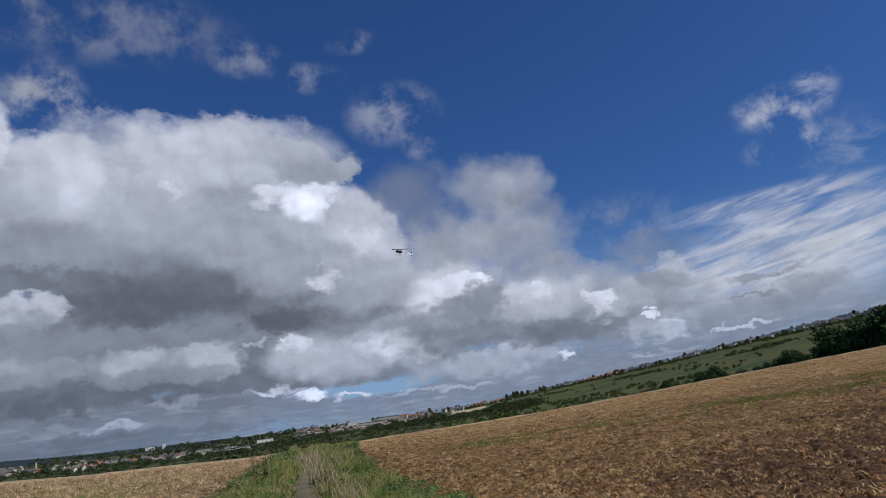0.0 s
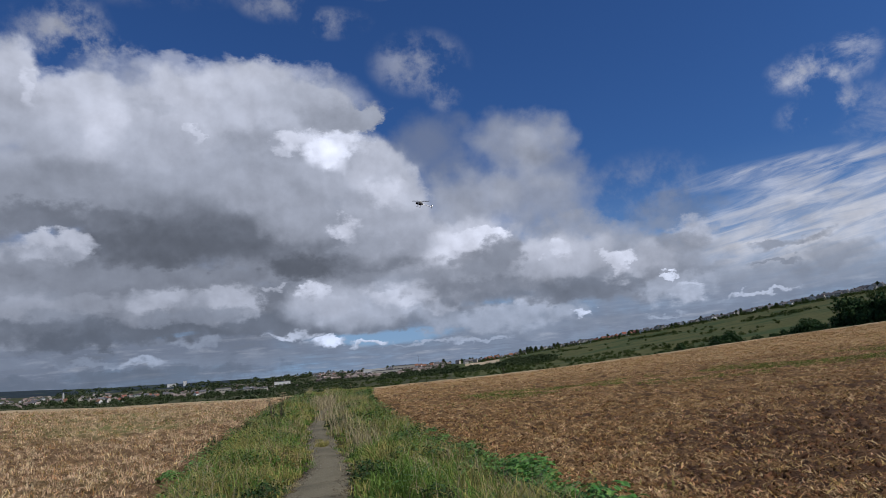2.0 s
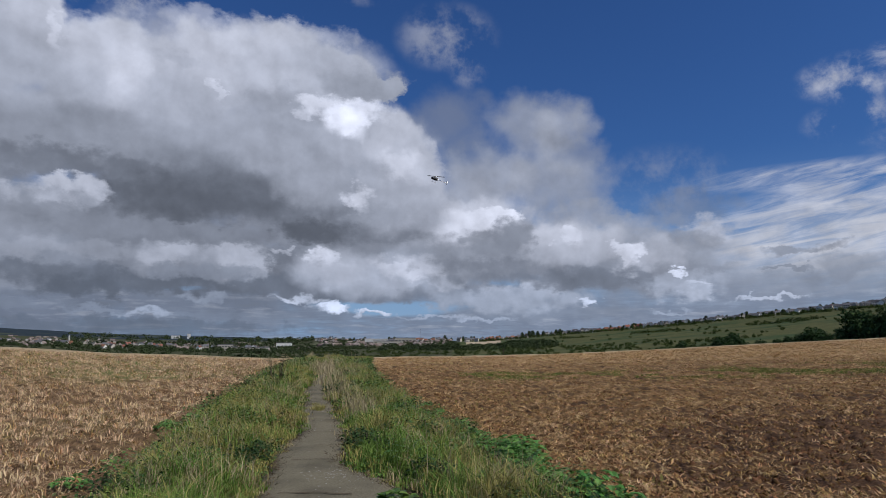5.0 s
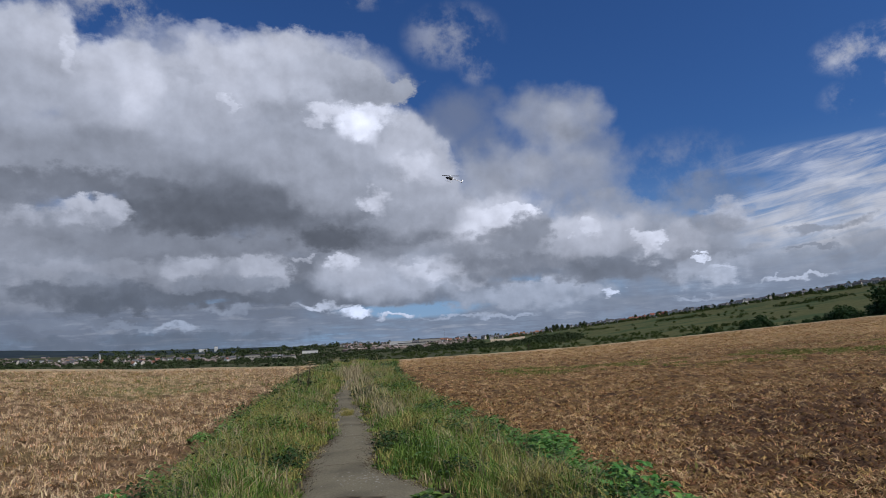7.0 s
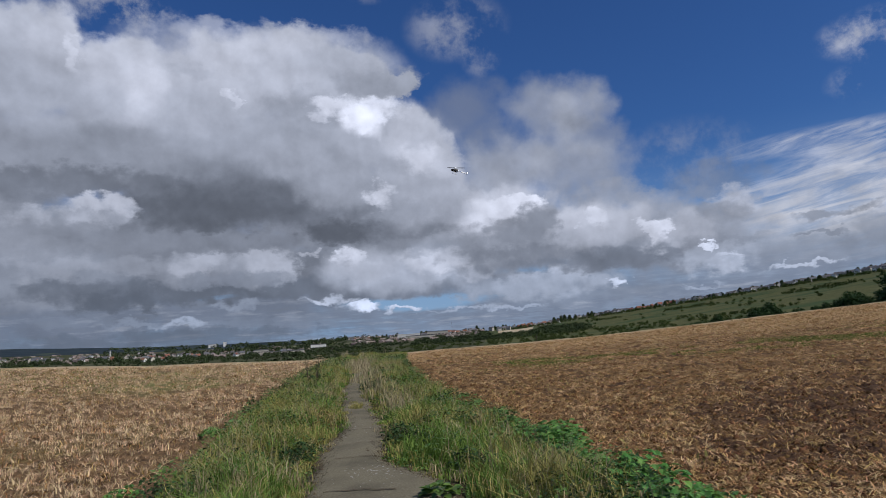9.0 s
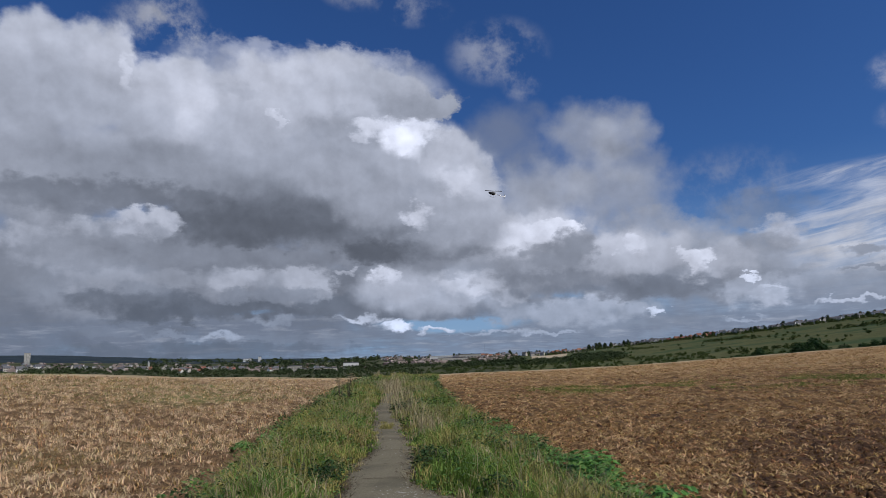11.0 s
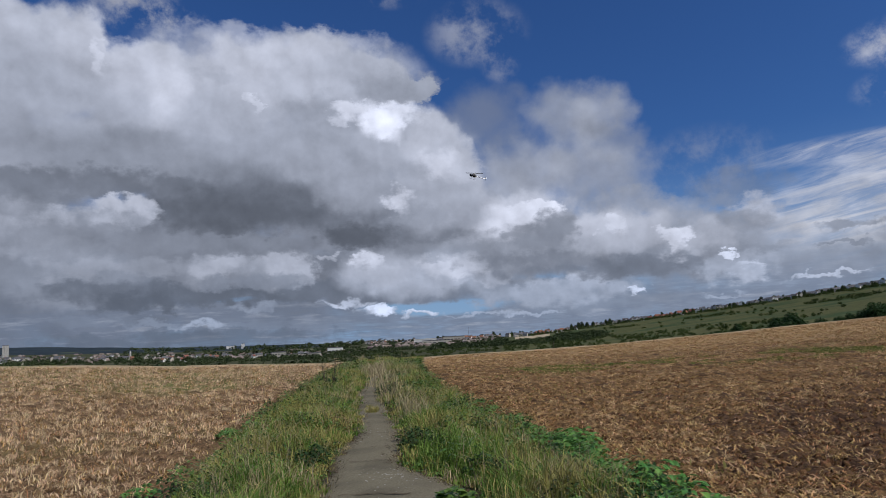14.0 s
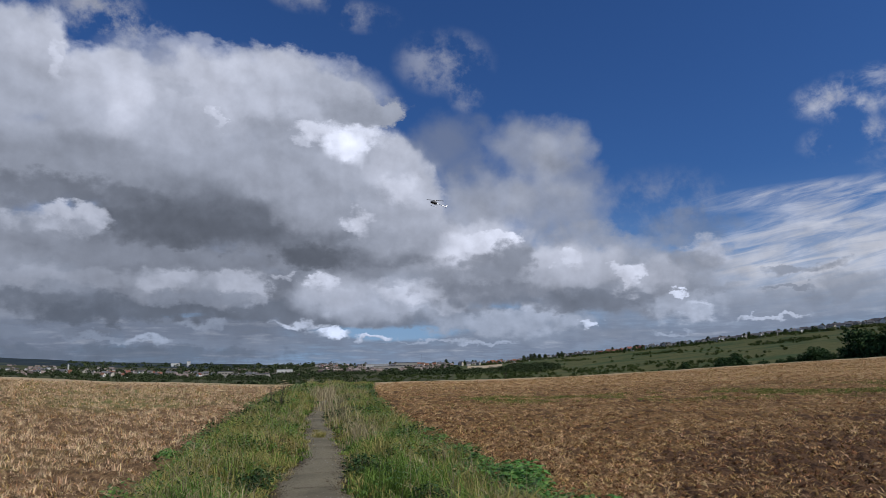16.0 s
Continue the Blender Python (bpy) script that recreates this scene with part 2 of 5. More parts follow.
lump(12.8, 3.0, 0.76, 0.29, 0.85, 0.5, 0.3, 1.0)
patch(10.6, 2.2, 8.10, 0.48, 0.26, 0.8, 0.7)
patch(-4.7, 5.5, 6.92, 1.68, 0.42, 0.8, 0.6)
patch(5.8, 3.5, 6.38, 1.08, 0.38, 0.8, 0.6)
patch(-9.2, 6.7, 2.93, 1.47, 0.45, 0.7, 0.6)
patch(-1.2, 6.3, 4.00, 0.90, 0.6, 0.6, 0.6)
# the broken cumulus over the skyline
patch(7.8, 8.2, 9.79, 2.71, 0.38, 0.95, 0.4)
patch(16.9, 6.5, 5.04, 1.91, 0.36, 0.9, 0.5)
lump(15.9, 6.0, 6.01, 1.91, 0.3, 0.22, 0.35, 1.0)
lump(5.3, 7.5, 6.70, 2.28, 0.32, 0.22, 0.35, 1.0)
patch(11.2, 5.2, 9.07, 0.83, 0.19, 0.9, 0.6)
patch(3.8, 6.5, 4.98, 0.60, 0.2, 0.8, 0.7)
lump(0.1, 9.5, 2.42, 1.89, 0.62, 0.3, 0.3, 1.0)
lump(2.3, 10.1, 3.03, 1.59, 0.85, 0.5, 0.22, 1.0)
lump(4.9, 10.6, 2.11, 1.09, 0.92, 0.6, 0.22, 1.0)
lump(1.8, 8.7, 3.02, 0.80, 0.5, 0.3, 0.4, 1.0)
patch(6.6, 8.9, 1.89, 1.29, 0.22, 0.95, 0.4)
patch(3.9, 8.8, 1.20, 0.60, 0.24, 0.85, 0.5)
patch(4.8, 8.0, 2.75, 0.60, 0.25, 0.8, 0.6)
lump(10.3, 8.5, 2.34, 1.47, 0.62, 0.34, 0.25, 1.0)
patch(11.5, 8.8, 1.26, 0.68, 0.9, 0.85, 0.5)
lump(13.7, 8.4, 2.09, 1.45, 0.46, 0.28, 0.3, 1.0)
patch(12.7, 7.3, 4.30, 0.78, 0.36, 0.7, 0.7)
lump(19.1, 6.8, 1.52, 1.51, 0.45, 0.27, 0.3, 1.0)
lump(16.8, 6.9, 1.01, 1.14, 0.95, 0.6, 0.25, 1.0)
patch(16.1, 7.9, 0.65, 0.38, 0.9, 0.8, 0.5)
patch(17.7, 6.0, 1.18, 0.66, 0.27, 0.8, 0.6)
lump(20.4, 5.4, 0.79, 0.23, 0.95, 0.8, 0.3, 1.0)
lump(21.6, 3.9, 1.29, 0.92, 0.72, 0.42, 0.35, 1.0)
patch(21.6, 4.6, 1.21, 0.18, 0.9, 0.8, 0.5)
patch(19.5, 4.5, 2.66, 0.47, 0.27, 0.8, 0.7)
patch(22.6, 5.8, 2.13, 0.37, 0.26, 0.6, 0.8)
lump(22.9, 8.9, 1.54, 1.10, 0.5, 0.3, 0.45, 0.85)
patch(21.6, 8.0, 1.57, 0.83, 0.28, 0.6, 0.8)
patch(3.3, 10.5, 4.53, 1.69, 0.66, 0.7, 0.6)
patch(11.2, 8.6, 3.87, 1.56, 0.5, 0.6, 0.7)
patch(17.3, 7.0, 2.29, 1.24, 0.5, 0.6, 0.7)
patch(21.2, 4.4, 2.60, 1.11, 0.5, 0.6, 0.7)
patch(6.6, 8.8, 1.69, 1.09, 0.25, 0.85, 0.5)
patch(3.8, 8.6, 1.50, 0.60, 0.26, 0.7, 0.6)
# grey bars before the ice cloud
patch(28.8, 6.9, 2.12, 0.35, 0.27, 0.8, 0.5)
patch(31.5, 7.1, 1.47, 0.34, 0.25, 0.8, 0.6)
patch(28.5, 5.6, 1.63, 0.17, 0.25, 0.75, 0.5)
patch(32.4, 5.7, 2.14, 0.84, 0.27, 0.6, 0.7)
patch(26.3, 4.7, 4.82, 0.45, 0.28, 0.5, 0.8)
patch(29.7, 3.9, 3.38, 0.34, 0.3, 0.5, 0.8)
lump(27.0, 3.4, 2.17, 0.18, 0.62, 0.5, 0.4, 0.8)
patch(19.4, 2.3, 1.77, 0.19, 0.45, 0.6, 0.7)
# the great cumulus: its towers
lump(-38.2, 21.0, 3.92, 4.47, 0.5, 0.36, 0.14, 1.0)
lump(-35.1, 21.8, 2.83, 4.24, 0.5, 0.4, 0.14, 1.0)
lump(-33.2, 22.3, 2.04, 3.53, 0.54, 0.44, 0.14, 1.0)
lump(-30.1, 20.7, 2.75, 3.37, 0.54, 0.42, 0.14, 1.0)
lump(-27.7, 20.7, 2.96, 4.08, 0.54, 0.44, 0.14, 1.0)
lump(-23.6, 20.3, 3.07, 3.75, 0.54, 0.44, 0.14, 1.0)
lump(-20.0, 22.1, 3.70, 4.23, 0.56, 0.46, 0.14, 1.0)
lump(-14.8, 22.2, 4.15, 4.26, 0.54, 0.44, 0.14, 1.0)
lump(-11.3, 22.0, 3.61, 4.14, 0.48, 0.4, 0.14, 1.0)
lump(-8.8, 22.2, 2.55, 2.23, 0.42, 0.36, 0.14, 1.0)
lump(-6.2, 21.5, 2.68, 1.17, 0.36, 0.31, 0.14, 1.0)
lump(-25.7, 16.0, 12.50, 3.96, 0.44, 0.36, 0.3, 1.0)
lump(-11.4, 16.3, 9.80, 4.06, 0.42, 0.34, 0.3, 1.0)
lump(-7.4, 17.3, 4.05, 2.99, 0.48, 0.4, 0.14, 1.0)
lump(-4.6, 15.6, 3.82, 3.41, 0.5, 0.38, 0.14, 1.0)
lump(-2.2, 13.5, 2.80, 2.47, 0.48, 0.36, 0.2, 1.0)
lump(-39.2, 14.6, 7.18, 4.20, 0.4, 0.25, 0.4, 1.0)
lump(-19.3, 12.3, 9.25, 2.57, 0.26, 0.18, 0.25, 1.0)
lump(-7.3, 10.9, 7.20, 2.86, 0.32, 0.2, 0.3, 1.0)
lump(-31.7, 21.4, 1.83, 2.49, 0.54, 0.44, 0.14, 1.0)
# light and shade on it
patch(-17.6, 25.4, 7.65, 0.95, 0.6, 0.5, 0.8)
patch(-28.7, 23.2, 2.44, 0.98, 0.6, 0.5, 0.8)
patch(-17.5, 23.3, 9.96, 2.66, 0.5, 0.7, 0.8)
patch(-20.4, 24.4, 2.78, 1.46, 0.56, 0.7, 0.8)
patch(-14.7, 25.1, 2.47, 1.10, 0.55, 0.6, 0.8)
patch(-10.1, 23.5, 3.05, 2.28, 0.42, 0.6, 0.8)
patch(-27.0, 20.4, 1.49, 2.12, 0.68, 0.75, 0.8)
patch(-29.8, 22.2, 2.38, 1.63, 0.54, 0.6, 0.8)
patch(-32.2, 22.8, 0.61, 1.19, 0.72, 0.7, 0.7)
patch(-19.7, 20.3, 0.37, 0.72, 0.75, 0.6, 0.8)
patch(-34.4, 18.0, 3.90, 3.99, 0.35, 0.7, 0.8)
patch(-38.5, 17.5, 4.48, 4.18, 0.38, 0.6, 0.8)
patch(-23.3, 19.0, 5.26, 1.77, 0.42, 0.6, 0.8)
patch(-22.4, 22.4, 1.80, 0.52, 0.4, 0.5, 0.8)
patch(-25.2, 15.4, 11.74, 1.86, 0.27, 0.8, 0.8)
patch(-31.1, 13.3, 7.15, 1.02, 0.16, 0.9, 0.7)
patch(-37.1, 12.6, 5.23, 1.19, 0.2, 0.8, 0.7)
patch(-17.7, 16.6, 7.92, 1.67, 0.36, 0.7, 0.8)
patch(-13.4, 19.3, 2.94, 1.40, 0.33, 0.7, 0.8)
patch(-14.3, 15.7, 2.89, 1.42, 0.4, 0.5, 0.8)
patch(-21.1, 11.8, 8.39, 1.76, 0.145, 0.95, 0.6)
patch(-15.6, 11.2, 5.17, 1.15, 0.15, 0.9, 0.7)
patch(-26.0, 11.9, 1.65, 1.60, 0.18, 0.8, 0.6)
patch(-23.2, 10.0, 6.41, 0.55, 0.14, 0.7, 0.7)
patch(-10.9, 9.5, 3.65, 1.27, 0.14, 0.95, 0.6)
patch(-5.7, 9.2, 4.49, 0.79, 0.19, 0.85, 0.7)
patch(-9.7, 10.8, 2.95, 1.08, 0.2, 0.7, 0.8)
patch(-11.5, 13.4, 2.45, 1.65, 0.38, 0.7, 0.8)
patch(-7.3, 12.0, 1.20, 0.98, 0.66, 0.85, 0.7)
patch(-3.5, 12.2, 2.78, 2.23, 0.42, 0.7, 0.8)
patch(-5.3, 10.7, 2.51, 0.99, 0.3, 0.6, 0.8)
patch(-8.7, 18.8, 2.02, 1.52, 0.92, 0.9, 0.6)
patch(-6.9, 19.7, 2.04, 0.86, 0.85, 0.85, 0.6)
patch(-11.1, 20.1, 1.80, 0.66, 0.7, 0.85, 0.6)
patch(-12.2, 19.2, 0.89, 0.66, 0.75, 0.6, 0.8)
patch(-4.8, 17.3, 2.30, 1.84, 0.54, 0.7, 0.8)
patch(-3.3, 15.4, 1.84, 1.17, 0.64, 0.75, 0.7)
patch(-1.2, 14.7, 1.53, 0.98, 0.5, 0.7, 0.8)
patch(-7.2, 21.9, 3.08, 1.12, 0.34, 0.8, 0.7)
patch(-21.5, 11.4, 6.59, 1.29, 0.12, 0.75, 0.6)
patch(-11.2, 9.2, 2.91, 0.88, 0.11, 0.7, 0.6)
patch(-8.2, 19.1, 1.73, 1.05, 0.95, 0.7, 0.5)
# the paler row that comes out below its base
lump(-29.6, 11.1, 2.54, 1.30, 0.5, 0.32, 0.2, 1.0)
lump(-32.7, 10.2, 2.88, 1.34, 0.42, 0.28, 0.3, 1.0)
lump(-36.8, 9.4, 3.59, 1.36, 0.4, 0.26, 0.35, 1.0)
patch(-30.6, 11.6, 1.89, 0.51, 0.52, 0.6, 0.8)
patch(-31.2, 9.4, 5.57, 0.77, 0.25, 0.8, 0.7)
patch(-33.3, 8.2, 4.95, 0.75, 0.3, 0.7, 0.7)
patch(-26.8, 8.6, 4.82, 0.80, 0.24, 0.8, 0.7)
# broken cumulus over the rest of the sky
rng = random.Random(5)
for i in range(12):
    lump(64 + i * 19 if i < 7 else -64 - (i - 7) * 19, rng.uniform(6, 34), rng.uniform(9, 15), rng.uniform(4, 8), 0.66, 0.3, 0.3)
# fine light and shade on all the cloud
hues = wn("ShaderNodeSeparateColor")
nt.links.new(sky_state[0], hues.inputs[0])
greyness = smap(smath("DIVIDE", hues.outputs[0], hues.outputs[2]), 0.35, 0.75, 0.0, 0.10)
lit_sky = vmath("SCALE", sky_state[0])
nt.links.new(smath("ADD", smath("MULTIPLY", fine_relief[0], greyness), 1.0), lit_sky.node.inputs["Scale"])
back = nt.nodes.new("ShaderNodeBackground")
back.inputs["Strength"].default_value = 1.0
nt.links.new(lit_sky, back.inputs["Color"])
nt.links.new(back.outputs[0], nt.nodes.new("ShaderNodeOutputWorld").inputs[0])

sun = new("sun", bpy.data.lights.new("sun", "SUN"))
sun.data.energy, sun.data.angle, sun.data.color = 3.2, radians(0.53), (1.0, 0.965, 0.91)
sun.matrix_world = look((0, 0, 0), (-sin(SUN_AZ) * cos(SUN_EL), -cos(SUN_AZ) * cos(SUN_EL), -sin(SUN_EL)))

# ---- materials ----
def rgb(c):
    return (*c, 1)


def material(name, c1, c2, scale=6.0, rough=0.9, bump=0.0, bscale=60.0, island=0.0, c3=None, s3=0.6, w3=(0.5, 0.62), spec=0.08,
             metal=0.0, trans=0.0, pieces=0.0):
    """Two colours in a fine grain, a third in large patches, bump, and a change of value from island to island or piece to piece."""
    m = bpy.data.materials.new(name)
    m.use_nodes = True
    t = m.node_tree
    b = t.nodes["Principled BSDF"]
    b.inputs["Roughness"].default_value = rough
    b.inputs["Specular IOR Level"].default_value = spec
    b.inputs["Metallic"].default_value = metal
    pos = t.nodes.new("ShaderNodeNewGeometry")
    n1 = t.nodes.new("ShaderNodeTexNoise")
    n1.inputs["Scale"].default_value, n1.inputs["Detail"].default_value, n1.inputs["Roughness"].default_value = scale, 6, 0.65
    t.links.new(pos.outputs["Position"], n1.inputs["Vector"])
    ramp = t.nodes.new("ShaderNodeMapRange")
    ramp.inputs[1].default_value, ramp.inputs[2].default_value = 0.36, 0.64
    t.links.new(n1.outputs[0], ramp.inputs[0])

    def mixed(f, a, c):
        n = t.nodes.new("ShaderNodeMix")
        n.data_type = "RGBA"
        for s, v in ((0, f), (6, a), (7, c)):
            if isinstance(v, tuple):
                n.inputs[s].default_value = rgb(v)
            elif isinstance(v, float):
                n.inputs[s].default_value = v
            else:
                t.links.new(v, n.inputs[s])
        return n.outputs[2]

    col = mixed(ramp.outputs[0], c1, c2)
    if c3:
        n3 = t.nodes.new("ShaderNodeTexNoise")
        n3.inputs["Scale"].default_value, n3.inputs["Detail"].default_value = s3, 5
        t.links.new(pos.outputs["Position"], n3.inputs["Vector"])
        r3 = t.nodes.new("ShaderNodeMapRange")
        r3.inputs[1].default_value, r3.inputs[2].default_value = w3
        t.links.new(n3.outputs[0], r3.inputs[0])
        col = mixed(r3.outputs[0], col, c3)
    vary = island or pieces
    if vary:
        src = pos.outputs["Random Per Island"] if island else t.nodes.new("ShaderNodeObjectInfo").outputs["Random"]
        hsv = t.nodes.new("ShaderNodeHueSaturation")
        mv = t.nodes.new("ShaderNodeMapRange")
        mv.inputs[3].default_value, mv.inputs[4].default_value = 1 - vary, 1 + vary
        t.links.new(src, mv.inputs[0])
        t.links.new(mv.outputs[0], hsv.inputs["Value"])
        mh = t.nodes.new("ShaderNodeMapRange")
        mh.inputs[3].default_value, mh.inputs[4].default_value = 0.5 - vary * 0.05, 0.5 + vary * 0.05
        frac = t.nodes.new("ShaderNodeMath")
        frac.operation = "FRACT"
        mul = t.nodes.new("ShaderNodeMath")
        mul.operation = "MULTIPLY"
        mul.inputs[1].default_value = 7.31
        t.links.new(src, mul.inputs[0])
        t.links.new(mul.outputs[0], frac.inputs[0])
        t.links.new(frac.outputs[0], mh.inputs[0])
        t.links.new(mh.outputs[0], hsv.inputs["Hue"])
        t.links.new(col, hsv.inputs["Color"])
        col = hsv.outputs[0]
    t.links.new(col, b.inputs["Base Color"])
    if bump:
        nb = t.nodes.new("ShaderNodeTexNoise")
        nb.inputs["Scale"].default_value, nb.inputs["Detail"].default_value = bscale, 5
        t.links.new(pos.outputs["Position"], nb.inputs["Vector"])
        bp = t.nodes.new("ShaderNodeBump")
        bp.inputs["Strength"].default_value, bp.inputs["Distance"].default_value = 1.0, bump
        t.links.new(nb.outputs[0], bp.inputs["Height"])
        t.links.new(bp.outputs[0], b.inputs["Normal"])
    if trans:
        tr = t.nodes.new("ShaderNodeBsdfTranslucent")
        t.links.new(col, tr.inputs["Color"])
        mx = t.nodes.new("ShaderNodeMixShader")
        mx.inputs[0].default_value = trans
        t.links.new(b.outputs[0], mx.inputs[1])
        t.links.new(tr.outputs[0], mx.inputs[2])
        t.links.new(mx.outputs[0], t.nodes["Material Output"].inputs[0])
    return m


M = {
    "rust_leaf": material("rust_leaf", (0.15, 0.115, 0.04), (0.26, 0.19, 0.07), 3, rough=0.7, island=0.4, trans=0.2),
    "stubble_soil": material("stubble_soil", (0.07, 0.04, 0.02), (0.25, 0.155, 0.08), 9, bump=0.05, bscale=14, c3=(0.17, 0.17, 0.06), s3=0.09, w3=(0.52, 0.66)),
    "ploughed_soil": material("ploughed_soil", (0.058, 0.03, 0.013), (0.29, 0.172, 0.075), 9, bump=0.09, bscale=12, c3=(0.055, 0.03, 0.018), s3=0.7, w3=(0.48, 0.75)),
    "straw_soil": material("straw_soil", (0.22, 0.138, 0.062), (0.40, 0.272, 0.135), 3, bump=0.05, bscale=9, c3=(0.16, 0.15, 0.055), s3=0.09, w3=(0.6, 0.75)),
    "pale_margin": material("pale_margin", (0.34, 0.25, 0.145), (0.46, 0.355, 0.22), 1.5, bump=0.03, bscale=9, c3=(0.3, 0.24, 0.13), s3=0.2),
    # dark soil, with the lens's corner darkening also put into its colour
    "dark_vignetted_soil": material("dark_vignetted_soil", (0.042, 0.022, 0.012), (0.145, 0.082, 0.042), 7, bump=0.08, bscale=9, c3=(0.045, 0.024, 0.014), s3=1.6, w3=(0.48, 0.75)),
    "verge_soil": material("verge_soil", (0.03, 0.03, 0.014), (0.075, 0.062, 0.03), 12, bump=0.04, bscale=30),
    "pasture": material("pasture", (0.066, 0.072, 0.026), (0.108, 0.106, 0.04), 0.12, bump=0.3, bscale=0.6, c3=(0.045, 0.07, 0.025), s3=0.02, w3=(0.5, 0.6)),
    "valley": material("valley", (0.045, 0.052, 0.024), (0.075, 0.078, 0.036), 0.02, bump=1.0, bscale=0.1, c3=(0.13, 0.13, 0.07), s3=0.006, w3=(0.6, 0.63)),
    # bluish dark colour stands in for distance haze and cloud shade on the hills
    "hazed_far_hill": material("hazed_far_hill", (0.016, 0.026, 0.034), (0.034, 0.048, 0.055), 0.012, c3=(0.07, 0.085, 0.05), s3=0.004, w3=(0.6, 0.66)),
    "asphalt": material("asphalt", (0.15, 0.132, 0.088), (0.235, 0.207, 0.142), 40, rough=0.95, bump=0.006, bscale=220, c3=(0.10, 0.088, 0.062), s3=1.1, w3=(0.45, 0.8)),
    "earth_crumb": material("earth_crumb", (0.06, 0.046, 0.028), (0.13, 0.10, 0.062), 30, island=0.4),
    "grass": material("grass", (0.125, 0.225, 0.042), (0.235, 0.335, 0.075), 1.2, rough=0.6, island=0.35, trans=0.3),
    "olive_grass": material("olive_grass", (0.275, 0.262, 0.07), (0.44, 0.375, 0.135), 1.5, rough=0.65, island=0.35, trans=0.25),
    "dry_grass": material("dry_grass", (0.36, 0.285, 0.15), (0.48, 0.40, 0.24), 2, rough=0.7, island=0.25, trans=0.2),
    "field_straw": material("field_straw", (0.43, 0.27, 0.13), (0.62, 0.435, 0.235), 1.2, rough=0.8, island=0.4),
    "weed": material("weed", (0.095, 0.15, 0.032), (0.175, 0.225, 0.05), 1.0, rough=0.7, island=0.35, trans=0.2),
    "straw": material("straw", (0.47, 0.32, 0.175), (0.70, 0.52, 0.32), 1.2, rough=0.75, island=0.42, trans=0.1),
    "old_straw": material("old_straw", (0.28, 0.155, 0.058), (0.53, 0.335, 0.142), 1.2, rough=0.8, island=0.55),
    "clod": material("clod", (0.06, 0.029, 0.014), (0.20, 0.108, 0.048), 12, bump=0.01, bscale=80, island=0.35),
    "leaf": material("leaf", (0.075, 0.145, 0.026), (0.13, 0.22, 0.042), 3, rough=0.45, island=0.35, trans=0.25, spec=0.5),
    "dark_leaf": material("dark_leaf", (0.022, 0.05, 0.016), (0.05, 0.085, 0.028), 0.6, rough=0.6, island=0.4, trans=0.15),
    "wood_leaf": material("wood_leaf", (0.035, 0.052, 0.024), (0.068, 0.088, 0.036), 0.05, rough=0.8, island=0.4, trans=0.1),
    "bush_leaf": material("bush_leaf", (0.048, 0.07, 0.021), (0.085, 0.11, 0.033), 0.1, rough=0.8, island=0.4, trans=0.1),
    "bark": material("bark", (0.07, 0.055, 0.04), (0.13, 0.105, 0.08), 6, bump=0.03, bscale=20),
    "white_wall": material("white_wall", (0.62, 0.60, 0.56), (0.74, 0.72, 0.68), 0.4, pieces=0.12),
    "brick_wall": material("brick_wall", (0.27, 0.13, 0.09), (0.36, 0.19, 0.13), 0.5, pieces=0.25),
    "pale_wall": material("pale_wall", (0.42, 0.38, 0.32), (0.52, 0.47, 0.40), 0.4, pieces=0.2),
    "red_roof": material("red_roof", (0.20, 0.09, 0.06), (0.28, 0.13, 0.09), 0.6, pieces=0.25),
    "slate_roof": material("slate_roof", (0.09, 0.09, 0.095), (0.14, 0.135, 0.14), 0.6, pieces=0.25),
    "glass": material("glass", (0.03, 0.035, 0.04), (0.05, 0.055, 0.06), 1.0, rough=0.15, spec=0.6),
    "concrete": material("concrete", (0.36, 0.34, 0.31), (0.46, 0.44, 0.40), 0.3),
    "stone": material("stone", (0.40, 0.38, 0.34), (0.52, 0.50, 0.45), 0.4),
    "steel": material("steel", (0.20, 0.21, 0.22), (0.28, 0.29, 0.30), 2.0, rough=0.5, metal=0.6),
    "bare_earth": material("bare_earth", (0.40, 0.31, 0.20), (0.50, 0.41, 0.28), 0.06),
    "black_plastic": material("black_plastic", (0.012, 0.012, 0.014), (0.03, 0.03, 0.032), 40, rough=0.4),
    "carbon": material("carbon", (0.02, 0.02, 0.022), (0.04, 0.04, 0.045), 90, rough=0.35),
    "white_paint": material("white_paint", (0.72, 0.73, 0.75), (0.80, 0.81, 0.83), 20, rough=0.3, spec=0.5),
    "blue_paint": material("blue_paint", (0.03, 0.06, 0.16), (0.05, 0.09, 0.22), 20, rough=0.3, spec=0.5),
}


